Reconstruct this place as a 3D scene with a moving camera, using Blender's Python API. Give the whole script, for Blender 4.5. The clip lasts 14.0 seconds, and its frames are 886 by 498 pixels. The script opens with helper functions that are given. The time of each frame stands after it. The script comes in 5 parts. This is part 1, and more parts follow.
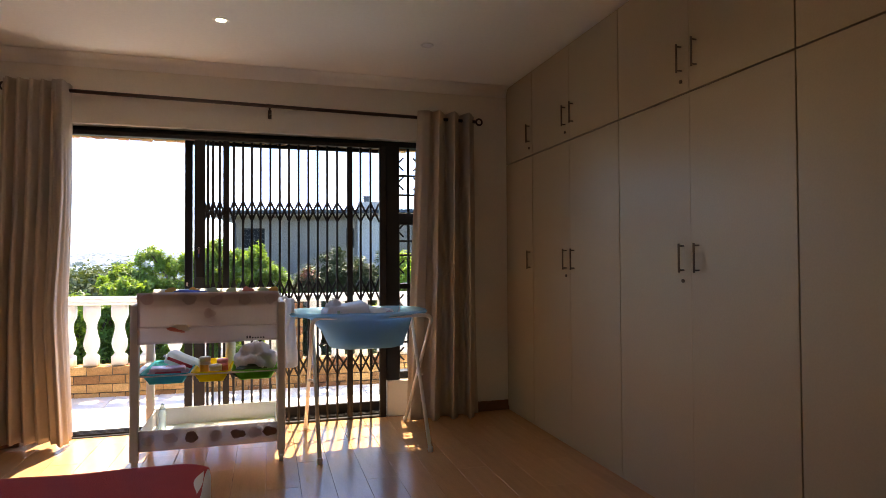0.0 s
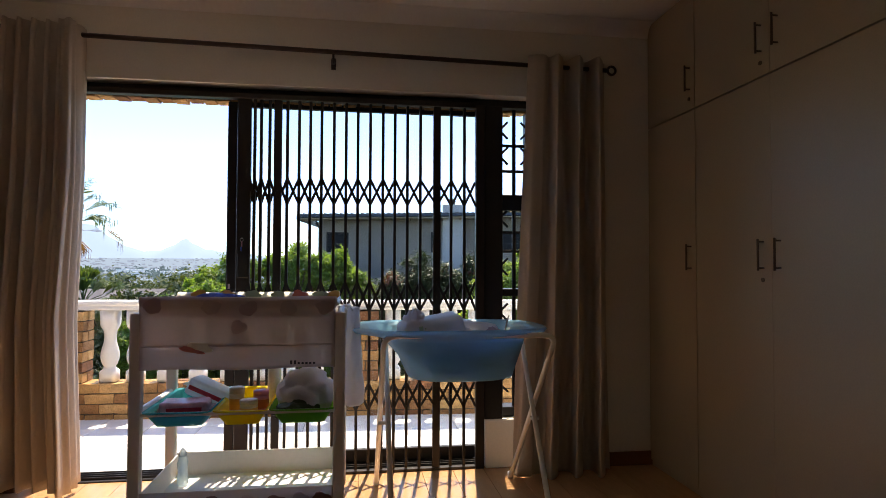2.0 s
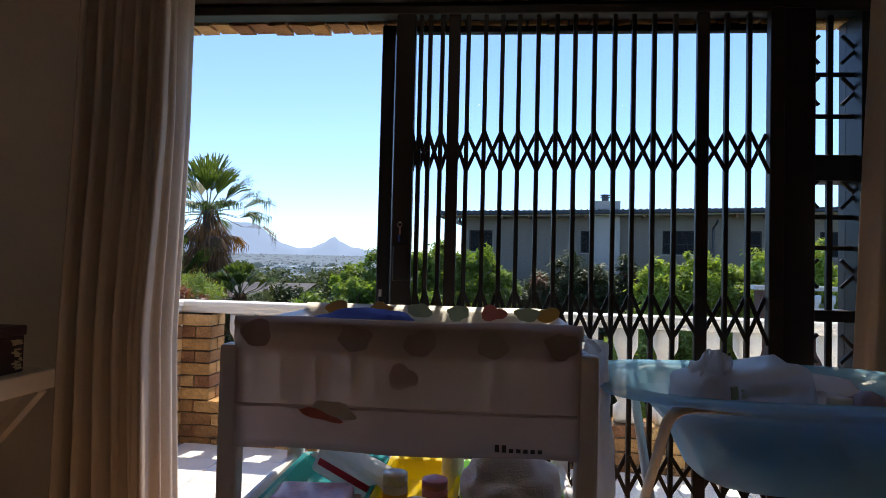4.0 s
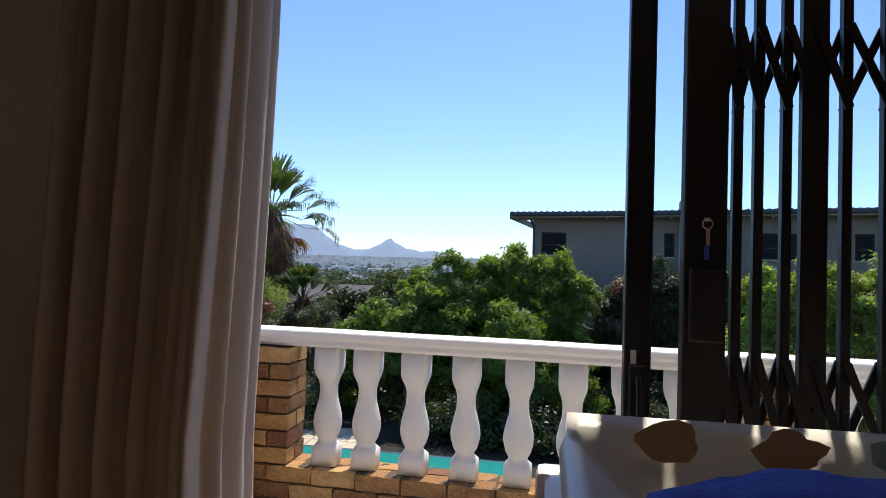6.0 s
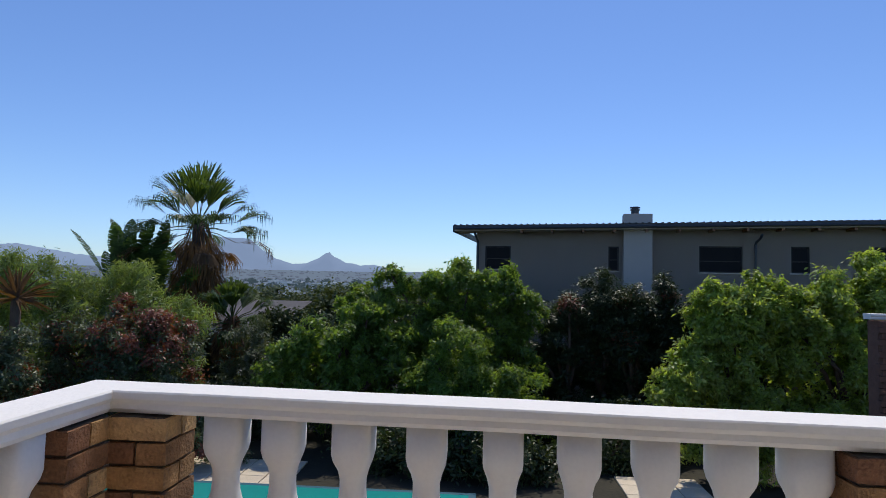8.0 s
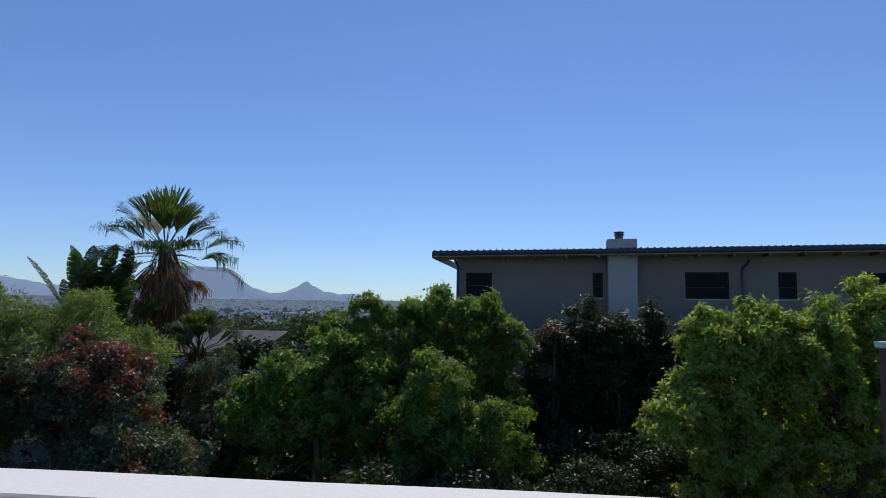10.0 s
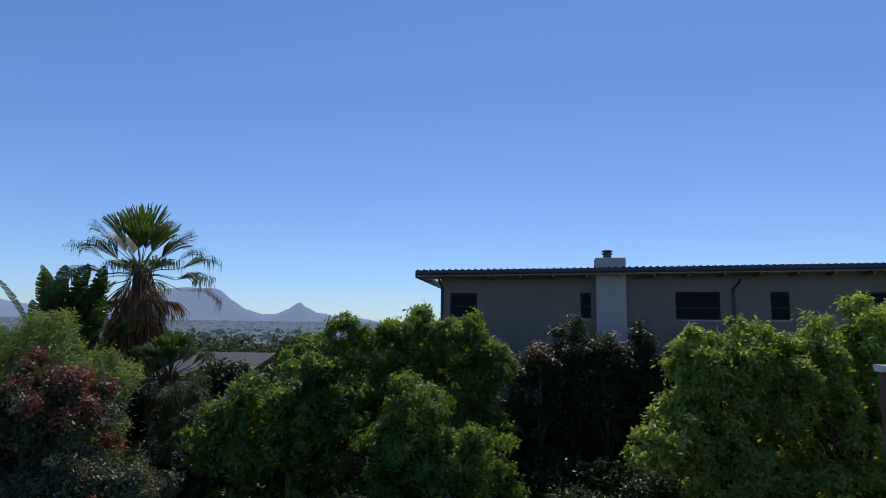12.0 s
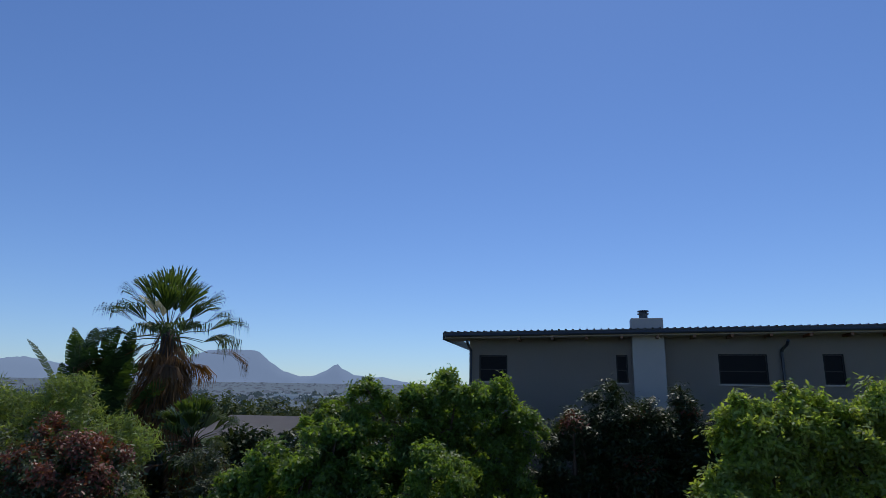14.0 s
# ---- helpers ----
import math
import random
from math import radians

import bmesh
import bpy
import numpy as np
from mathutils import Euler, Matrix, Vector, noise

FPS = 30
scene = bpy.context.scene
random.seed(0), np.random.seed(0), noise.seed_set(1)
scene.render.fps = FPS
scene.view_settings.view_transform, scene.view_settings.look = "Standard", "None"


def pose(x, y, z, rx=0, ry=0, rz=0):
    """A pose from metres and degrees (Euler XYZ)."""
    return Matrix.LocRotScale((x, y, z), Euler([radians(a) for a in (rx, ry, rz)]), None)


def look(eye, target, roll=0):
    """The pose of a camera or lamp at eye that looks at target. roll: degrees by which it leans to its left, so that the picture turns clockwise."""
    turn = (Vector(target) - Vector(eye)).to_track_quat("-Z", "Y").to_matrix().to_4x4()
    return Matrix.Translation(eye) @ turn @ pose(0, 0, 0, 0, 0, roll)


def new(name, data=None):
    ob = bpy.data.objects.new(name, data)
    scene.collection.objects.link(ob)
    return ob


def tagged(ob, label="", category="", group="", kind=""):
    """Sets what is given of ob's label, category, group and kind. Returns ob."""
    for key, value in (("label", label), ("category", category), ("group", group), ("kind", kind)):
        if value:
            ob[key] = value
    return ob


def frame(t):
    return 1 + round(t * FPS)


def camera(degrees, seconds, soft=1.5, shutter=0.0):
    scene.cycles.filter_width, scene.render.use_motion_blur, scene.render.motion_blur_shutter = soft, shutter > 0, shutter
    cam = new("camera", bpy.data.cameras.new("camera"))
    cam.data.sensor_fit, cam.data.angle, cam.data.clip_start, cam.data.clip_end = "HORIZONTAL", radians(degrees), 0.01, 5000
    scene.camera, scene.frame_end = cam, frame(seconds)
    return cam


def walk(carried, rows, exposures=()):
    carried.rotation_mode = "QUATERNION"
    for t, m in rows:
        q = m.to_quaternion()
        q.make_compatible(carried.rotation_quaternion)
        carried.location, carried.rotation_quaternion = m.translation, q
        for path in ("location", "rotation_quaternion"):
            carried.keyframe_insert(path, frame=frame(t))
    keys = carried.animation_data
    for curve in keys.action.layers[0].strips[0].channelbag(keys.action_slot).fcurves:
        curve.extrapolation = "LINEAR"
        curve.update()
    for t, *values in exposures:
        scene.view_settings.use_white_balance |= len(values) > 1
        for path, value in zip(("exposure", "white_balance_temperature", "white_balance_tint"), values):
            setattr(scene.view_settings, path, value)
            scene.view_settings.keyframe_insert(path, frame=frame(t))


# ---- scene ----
cam = camera(72.1, 14.0, soft=0.8)
PATH = [
    (0, (0.276, 0.688, 1.284), (0.831, 2.609, 1.325), -0.3),
    (0.5, (0.374, 0.918, 1.268), (0.91, 2.844, 1.308), -0.3),
    (1, (0.389, 1.276, 1.27), (0.855, 3.22, 1.32), -0.1),
    (1.5, (0.393, 1.64, 1.233), (0.79, 3.599, 1.299), 0.2),
    (2, (0.428, 1.984, 1.226), (0.715, 3.962, 1.291), 0.2),
    (2.5, (0.38, 2.337, 1.224), (0.577, 4.326, 1.294), 0.4),
    (3, (0.284, 2.68, 1.244), (0.394, 4.676, 1.313), 0.7),
    (3.5, (0.246, 3.042, 1.241), (0.22, 5.04, 1.308), 1.1),
    (4, (0.131, 3.315, 1.23), (-0.026, 5.308, 1.289), 1.4),
    (6.3, (-0.585, 4.606, 1.306), (-0.921, 6.577, 1.367), 1.8),
    (6.5, (-0.617, 4.689, 1.312), (-0.948, 6.661, 1.375), 1.7),
    (7, (-0.642, 4.94, 1.329), (-0.941, 6.916, 1.403), 1.5),
    (7.5, (-0.667, 5.154, 1.339), (-0.9, 7.139, 1.425), 1.2),
    (8, (-0.7, 5.346, 1.354), (-0.84, 7.338, 1.464), 1.3),
    (10.5, (-0.742, 6.3, 1.343), (-0.815, 8.286, 1.572), 1),
    (11, (-0.634, 6.45, 1.373), (-0.71, 8.433, 1.626), 1),
    (11.5, (-0.496, 6.58, 1.366), (-0.569, 8.561, 1.632), 0.9),
    (12, (-0.427, 6.72, 1.357), (-0.481, 8.701, 1.63), 0.9),
    (12.5, (-0.353, 6.86, 1.357), (-0.399, 8.839, 1.64), 0.8),
    (13, (-0.236, 6.98, 1.4), (-0.299, 8.954, 1.716), 0.9),
    (13.5, (-0.167, 7.08, 1.407), (-0.267, 9.040, 1.794), 1),
    (14, (-0.159, 7.17, 1.421), (-0.334, 9.108, 1.888), 1.1),
]
# exposure follows the clip: open in the dark room, closed down outdoors
walk(cam, [(t, look(eye, target, roll)) for t, eye, target, roll in PATH],
     exposures=[(0.0, 1.84, 8500, 12), (1.0, 1.42, 8400, 12), (2.0, 0.93, 8000, 11), (3.0, 0.57, 7500, 10), (4.0, 0.28, 7400, 10), (6.5, -0.15, 7000, 10),
                (7.5, -0.5, 6700, 10), (8.2, -0.8, 6750, 10), (10.5, -0.95, 6550, 10), (13.0, -0.95, 6500, 10), (14.0, -1.12, 6500, 10)])

# ---------------------------------------------------------------- light
SUN_WAY = Vector((0.175, 1.0, 1.9)).normalized()
world = bpy.data.worlds.new("sky")
scene.world = world
world.use_nodes = True
wn = world.node_tree.nodes
wn.clear()
sky = wn.new("ShaderNodeTexSky")
sky.sky_type = "NISHITA"
sky.sun_disc = False
sky.sun_elevation = math.asin(SUN_WAY.z)
sky.sun_rotation = math.atan2(SUN_WAY.x, SUN_WAY.y)
sky.altitude = 100
sky.air_density = 1.0
sky.dust_density = 0.2
sky.ozone_density = 1.5
bg = wn.new("ShaderNodeBackground")
bg.inputs[1].default_value = 0.16
wo = wn.new("ShaderNodeOutputWorld")
tone = wn.new("ShaderNodeMix")
tone.data_type, tone.blend_type = "RGBA", "MULTIPLY"
tone.inputs[0].default_value = 1.0
tone.inputs[7].default_value = (0.79, 1.03, 1.460, 1)
world.node_tree.links.new(sky.outputs[0], tone.inputs[6])
world.node_tree.links.new(tone.outputs[2], bg.inputs[0])
world.node_tree.links.new(bg.outputs[0], wo.inputs[0])
sun = new("sun", bpy.data.lights.new("sun", "SUN"))
sun.data.energy = 5.0
sun.data.angle = radians(0.53)
sun.data.color = (1.0, 0.95, 0.87)
sun.matrix_world = look(SUN_WAY * 60, (0, 0, 0))


# ---------------------------------------------------------------- materials
def material(name, color, rough=0.6, metal=0.0, vary=0.12, scale=4.0, fine=60.0, bump=0.1, island=0.0, per_object=0.0,
             spec=0.5, stretch=(1, 1, 1), coat=0.0):
    """A principled surface with variation at two scales and fine relief."""
    m = bpy.data.materials.new(name)
    m.use_nodes = True
    nt = m.node_tree
    n, l = nt.nodes, nt.links
    p = n["Principled BSDF"]
    p.inputs["Roughness"].default_value = rough
    p.inputs["Metallic"].default_value = metal
    p.inputs["Specular IOR Level"].default_value = spec
    p.inputs["Coat Weight"].default_value = coat
    tc = n.new("ShaderNodeTexCoord")
    mp = n.new("ShaderNodeMapping")
    mp.inputs["Scale"].default_value = stretch
    l.new(tc.outputs["Object"], mp.inputs[0])
    big = n.new("ShaderNodeTexNoise")
    big.inputs["Scale"].default_value = scale
    big.inputs["Detail"].default_value = 4
    small = n.new("ShaderNodeTexNoise")
    small.inputs["Scale"].default_value = fine
    small.inputs["Detail"].default_value = 3
    l.new(mp.outputs[0], big.inputs[0])
    l.new(mp.outputs[0], small.inputs[0])
    add = n.new("ShaderNodeMath")
    add.operation = "ADD"
    l.new(big.outputs["Fac"], add.inputs[0])
    l.new(small.outputs["Fac"], add.inputs[1])
    last = add
    for amount, node, socket in ((island, "ShaderNodeNewGeometry", "Random Per Island"), (per_object, "ShaderNodeObjectInfo", "Random")):
        if amount:
            src = n.new(node)
            mul = n.new("ShaderNodeMath")
            mul.operation = "MULTIPLY_ADD"
            l.new(src.outputs[socket], mul.inputs[0])
            mul.inputs[1].default_value = amount / max(vary, 0.01)
            l.new(last.outputs[0], mul.inputs[2])
            shift = n.new("ShaderNodeMath")
            shift.operation = "SUBTRACT"
            l.new(mul.outputs[0], shift.inputs[0])
            shift.inputs[1].default_value = amount / max(vary, 0.01) / 2
            last = shift
    span = n.new("ShaderNodeMapRange")
    reach = 0.5 + (island + per_object) / max(vary, 0.01) * 0.5
    span.inputs[1].default_value, span.inputs[2].default_value = 1 - reach, 1 + reach
    total = vary + island + per_object
    span.inputs[3].default_value, span.inputs[4].default_value = 1 - total, 1 + total
    l.new(last.outputs[0], span.inputs[0])
    mix = n.new("ShaderNodeMix")
    mix.data_type = "RGBA"
    mix.blend_type = "MULTIPLY"
    mix.inputs[0].default_value = 1.0
    mix.inputs[6].default_value = (*color, 1)
    l.new(span.outputs[0], mix.inputs[7])
    l.new(mix.outputs[2], p.inputs["Base Color"])
    if bump:
        b = n.new("ShaderNodeBump")
        b.inputs["Strength"].default_value = bump
        b.inputs["Distance"].default_value = 0.01
        l.new(small.outputs["Fac"], b.inputs["Height"])
        l.new(b.outputs[0], p.inputs["Normal"])
    return m


def see_through(name, color, clear, rough=0.3, lets=0.5):
    """Thin plastic or cloth that lets light through and some of the view."""
    m = material(name, color, rough, vary=0.08)
    n, l = m.node_tree.nodes, m.node_tree.links
    p, out = n["Principled BSDF"], n["Material Output"]
    tl = n.new("ShaderNodeBsdfTranslucent")
    tl.inputs[0].default_value = (*color, 1)
    tr = n.new("ShaderNodeBsdfTransparent")
    a, b = n.new("ShaderNodeMixShader"), n.new("ShaderNodeMixShader")
    a.inputs[0].default_value = lets
    b.inputs[0].default_value = clear
    l.new(p.outputs[0], a.inputs[1])
    l.new(tl.outputs[0], a.inputs[2])
    l.new(a.outputs[0], b.inputs[1])
    l.new(tr.outputs[0], b.inputs[2])
    l.new(b.outputs[0], out.inputs[0])
    return m


def foliage(name, color, vary=0.5, through_share=0.42, gloss=0.5):
    m = bpy.data.materials.new(name)
    m.use_nodes = True
    n, l = m.node_tree.nodes, m.node_tree.links
    p, out = n["Principled BSDF"], n["Material Output"]
    p.inputs["Roughness"].default_value = gloss
    p.inputs["Specular IOR Level"].default_value = 0.45
    geo = n.new("ShaderNodeNewGeometry")
    tc = n.new("ShaderNodeTexCoord")
    noi = n.new("ShaderNodeTexNoise")
    noi.inputs["Scale"].default_value = 1.3
    l.new(tc.outputs["Object"], noi.inputs[0])
    add = n.new("ShaderNodeMath")
    add.operation = "ADD"
    l.new(geo.outputs["Random Per Island"], add.inputs[0])
    l.new(noi.outputs["Fac"], add.inputs[1])
    ramp = n.new("ShaderNodeMapRange")
    ramp.inputs[1].default_value, ramp.inputs[2].default_value = 0.2, 1.8
    ramp.inputs[3].default_value, ramp.inputs[4].default_value = 1 - vary, 1 + vary
    l.new(add.outputs[0], ramp.inputs[0])
    mix = n.new("ShaderNodeMix")
    mix.data_type, mix.blend_type = "RGBA", "MULTIPLY"
    mix.inputs[0].default_value = 1.0
    mix.inputs[6].default_value = (*color, 1)
    l.new(ramp.outputs[0], mix.inputs[7])
    l.new(mix.outputs[2], p.inputs["Base Color"])
    tl = n.new("ShaderNodeBsdfTranslucent")
    warm = n.new("ShaderNodeMix")
    warm.data_type, warm.blend_type = "RGBA", "MULTIPLY"
    warm.inputs[0].default_value = 1.0
    warm.inputs[7].default_value = (3.0, 2.8, 1.0, 1)
    l.new(mix.outputs[2], warm.inputs[6])
    l.new(warm.outputs[2], tl.inputs[0])
    ms = n.new("ShaderNodeMixShader")
    ms.inputs[0].default_value = through_share
    l.new(p.outputs[0], ms.inputs[1])
    l.new(tl.outputs[0], ms.inputs[2])
    l.new(ms.outputs[0], out.inputs[0])
    return m


def glass(name, tint=(1, 1, 1)):
    m = bpy.data.materials.new(name)
    m.use_nodes = True
    n, l = m.node_tree.nodes, m.node_tree.links
    out = n["Material Output"]
    tr, gl, fr, ms = n.new("ShaderNodeBsdfTransparent"), n.new("ShaderNodeBsdfGlossy"), n.new("ShaderNodeFresnel"), n.new("ShaderNodeMixShader")
    tr.inputs[0].default_value = (*tint, 1)
    gl.inputs["Roughness"].default_value = 0.02
    fr.inputs[0].default_value = 1.25
    l.new(fr.outputs[0], ms.inputs[0])
    l.new(tr.outputs[0], ms.inputs[1])
    l.new(gl.outputs[0], ms.inputs[2])
    l.new(ms.outputs[0], out.inputs[0])
    return m


M_WALL = material("wall_paint", (0.82, 0.77, 0.68), 0.8, vary=0.05, scale=1.5, fine=90, bump=0.05)
M_CEIL = material("ceiling_paint", (0.90, 0.88, 0.84), 0.85, vary=0.04, scale=1.2, fine=40, bump=0.04)
M_CUP = material("cupboard_melamine", (0.49, 0.395, 0.27), 0.36, vary=0.07, scale=1.6, fine=120, bump=0.02)
M_CUPGAP = material("cupboard_gap", (0.06, 0.04, 0.025), 0.8)
M_HANDLE = material("bronze_metal", (0.16, 0.12, 0.09), 0.35, metal=0.9, vary=0.1, fine=200, bump=0.02)
M_FLOOR = material("laminate_plank", (0.54, 0.30, 0.15), 0.22, vary=0.14, scale=3, fine=26, bump=0.01, per_object=0.05, stretch=(9, 1, 1))
M_SKIRT = material("skirting_wood", (0.22, 0.09, 0.035), 0.35, vary=0.2, scale=3, fine=30, stretch=(1, 1, 8), bump=0.03)
M_CURTAIN = see_through("curtain_cloth", (0.60, 0.51, 0.425), 0.0, 0.9, 0.14)
M_ROD = material("rod_wood", (0.055, 0.028, 0.02), 0.35, vary=0.2, fine=80, bump=0.03)
M_ALU = material("bronze_aluminium", (0.018, 0.016, 0.017), 0.42, metal=0.2, vary=0.12, fine=150, bump=0.02)
M_GATE = material("gate_enamel", (0.022, 0.017, 0.015), 0.45, metal=0.1, vary=0.2, fine=90, bump=0.04)
M_GLASS = glass("window_glass", (0.95, 0.97, 0.97))
M_STEEL = material("white_enamel_tube", (0.84, 0.82, 0.81), 0.35, vary=0.06, fine=80, bump=0.02)
M_PLASTIC = material("white_plastic", (0.82, 0.79, 0.81), 0.4, vary=0.05, fine=60, bump=0.01)
M_PANEL = see_through("frosted_panel", (0.70, 0.59, 0.58), 0.20, 0.35, 0.5)
M_MAT = material("changing_mat_vinyl", (0.75, 0.72, 0.64), 0.4, vary=0.05, fine=70)
M_PRINT_R = material("print_red", (0.55, 0.16, 0.12), 0.45)
M_FAINT_R = see_through("faded_red_print", (0.62, 0.49, 0.48), 0.2, 0.4)
M_FAINT_B = see_through("faded_brown_print", (0.60, 0.51, 0.50), 0.2, 0.4)
M_PRINT_O = material("print_orange", (0.75, 0.42, 0.10), 0.45)
M_PRINT_G = material("print_green", (0.42, 0.52, 0.34), 0.45)
M_PRINT_B = material("print_brown", (0.22, 0.12, 0.11), 0.45)
M_INK = material("dark_ink", (0.04, 0.03, 0.035), 0.5)
M_TEAL = see_through("teal_plastic", (0.05, 0.52, 0.56), 0.16, 0.3, 0.7)
M_YELLOW = see_through("yellow_plastic", (0.92, 0.74, 0.04), 0.16, 0.3, 0.7)
M_GREEN = see_through("green_plastic", (0.20, 0.60, 0.08), 0.16, 0.3, 0.7)
M_BLUE = see_through("blue_bath_plastic", (0.32, 0.63, 0.84), 0.36, 0.15, 0.75)
M_PALE = see_through("pale_clear_plastic", (0.62, 0.76, 0.82), 0.35, 0.2)
M_BAG = see_through("white_plastic_bag", (0.80, 0.80, 0.84), 0.12, 0.3)
M_TOWEL = material("grey_towel", (0.76, 0.70, 0.73), 0.95, vary=0.15, fine=180, bump=0.5)
M_BLUECLOTH = material("blue_cloth", (0.05, 0.10, 0.48), 0.9, vary=0.15, fine=150, bump=0.4)
M_PINK = material("pink_wrap", (0.62, 0.34, 0.43), 0.35, vary=0.35, scale=18)
M_REDPRINT = material("red_wrap", (0.62, 0.04, 0.06), 0.35)
M_JAR = material("cream_plastic", (0.78, 0.74, 0.66), 0.35)
M_PINKLID = material("pink_plastic", (0.75, 0.30, 0.42), 0.3)
M_RED = material("red_blanket", (0.42, 0.035, 0.03), 0.95, vary=0.15, scale=6, fine=160, bump=0.4)
M_SHEET = material("white_sheet", (0.78, 0.77, 0.76), 0.9, vary=0.05, fine=120, bump=0.2)
M_WHITEWOOD = material("white_painted_board", (0.70, 0.65, 0.58), 0.5, vary=0.07)
M_BOX = material("dark_printed_card", (0.06, 0.04, 0.05), 0.5)
M_GOLD = material("pale_gold_print", (0.62, 0.52, 0.36), 0.5)
M_MAUVE = material("mauve_print", (0.34, 0.28, 0.36), 0.6)
M_RAIL = material("white_masonry_paint", (0.83, 0.79, 0.725), 0.7, vary=0.05, scale=3, fine=70, bump=0.15)
M_BRICK = material("rough_clay_brick", (0.46, 0.245, 0.09), 0.9, vary=0.42, scale=14, fine=80, bump=1.0, per_object=0.12)
bn = M_BRICK.node_tree.nodes
info, tone = bn.new("ShaderNodeObjectInfo"), bn.new("ShaderNodeValToRGB")
for at, shade in ((0.0, (0.25, 0.105, 0.05, 1)), (0.35, (0.36, 0.19, 0.075, 1)), (0.65, (0.47, 0.26, 0.095, 1)), (1.0, (0.52, 0.32, 0.14, 1))):
    e = tone.color_ramp.elements[0] if at == 0 else tone.color_ramp.elements[-1] if at == 1 else tone.color_ramp.elements.new(at)
    e.position, e.color = at, shade
M_BRICK.node_tree.links.new(info.outputs["Random"], tone.inputs[0])
M_BRICK.node_tree.links.new(tone.outputs[0], bn["Mix"].inputs[6])
M_MORTAR = material("mortar", (0.11, 0.08, 0.055), 0.95, vary=0.15, fine=120, bump=0.4)
M_TILE = material("balcony_tile", (0.86, 0.83, 0.78), 0.7, vary=0.10, scale=4, fine=50, bump=0.08, per_object=0.05)
M_GROUT = material("grout", (0.42, 0.39, 0.35), 0.9)
# Brown brick of the far terrace, its colour darkened for the shade there.
M_SHADEBRICK = material("shaded_face_brick", (0.17, 0.078, 0.05), 0.9, vary=0.35, scale=12, fine=70, bump=0.8, per_object=0.15)
M_HOUSE = material("grey_plaster", (0.46, 0.40, 0.345), 0.9, vary=0.06, scale=1.2, fine=40, bump=0.1)
M_CHIM = material("pale_plaster", (0.45, 0.42, 0.39), 0.9, vary=0.05, fine=40, bump=0.1)
M_ROOF = material("dark_sheet_metal", (0.06, 0.068, 0.08), 0.45, metal=0.4, vary=0.1)
M_WIN = material("dark_pane", (0.008, 0.009, 0.012), 0.4, vary=0.1, spec=0.12)
M_LAWN = material("garden_soil_and_grass", (0.032, 0.028, 0.016), 0.95, vary=0.5, scale=1.2, fine=14, bump=0.6)
M_PAVE = material("pool_paving", (0.64, 0.54, 0.40), 0.85, vary=0.14, scale=2, fine=30, bump=0.2, per_object=0.08)
M_WATER = material("pool_water", (0.02, 0.30, 0.27), 0.06, vary=0.08, scale=0.8, fine=5, bump=0.15)
M_POOLRIM = material("pool_rim_tile", (0.03, 0.12, 0.17), 0.4, vary=0.2, fine=30)
M_BARK = material("bark", (0.12, 0.08, 0.055), 0.95, vary=0.3, scale=6, fine=40, bump=0.6)
M_LEAF_A = foliage("leaf_bright_green", (0.108, 0.172, 0.042))
M_LEAF_B = foliage("leaf_deep_green", (0.040, 0.060, 0.020), 0.5, 0.14)
M_LEAF_C = foliage("leaf_light_green", (0.205, 0.272, 0.078))
M_LEAF_D = foliage("leaf_grey_green", (0.085, 0.108, 0.060), 0.45, 0.2)
M_LEAF_E = foliage("leaf_russet", (0.19, 0.062, 0.040), 0.5, 0.2)
M_LEAF_F = foliage("leaf_olive", (0.15, 0.205, 0.070), 0.5, 0.35)
M_PALM = foliage("palm_green", (0.055, 0.090, 0.026), 0.4, 0.3)
M_DEAD = foliage("palm_dry", (0.13, 0.068, 0.030), 0.5, 0.25, 0.8)
M_BANANA = foliage("paddle_leaf", (0.045, 0.085, 0.025), 0.4, 0.25, 0.6)
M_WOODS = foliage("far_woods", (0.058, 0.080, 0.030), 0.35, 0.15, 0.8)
M_ROOFGREY = material("weathered_roof_sheet", (0.21, 0.195, 0.19), 0.85, vary=0.12, scale=0.8, fine=8, bump=0.1)
M_LAMP = material("lamp_glow", (0.9, 0.85, 0.75), 0.4)
M_LAMP.node_tree.nodes["Principled BSDF"].inputs["Emission Color"].default_value = (1, 0.93, 0.8, 1)
M_LAMP.node_tree.nodes["Principled BSDF"].inputs["Emission Strength"].default_value = 6.0


# Far land: aerial haze is painted on as a bluish emission.
def haze_material(name, color, glow, island=0.0):
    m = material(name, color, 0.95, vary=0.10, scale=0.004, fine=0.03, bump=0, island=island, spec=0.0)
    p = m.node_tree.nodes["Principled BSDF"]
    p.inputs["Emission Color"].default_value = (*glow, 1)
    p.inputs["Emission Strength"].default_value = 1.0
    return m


# blue haze glow painted into the mountains and the plain
M_MOUNT = haze_material("far_mountain_haze", (0.06, 0.075, 0.10), (0.32, 0.44, 0.68))
M_MOUNT2 = haze_material("farther_mountain_haze", (0.06, 0.075, 0.10), (0.36, 0.49, 0.74))
M_PLAIN = haze_material("hazy_plain", (0.035, 0.045, 0.045), (0.20, 0.265, 0.39))
# town roofs and far tree tops carry the haze as a weak bluish glow
M_CITY = haze_material("far_roofs_haze", (0.13, 0.12, 0.12), (0.15, 0.19, 0.27), 0.6)
M_FARWOODS = haze_material("hazy_far_woods", (0.03, 0.045, 0.035), (0.06, 0.09, 0.12))


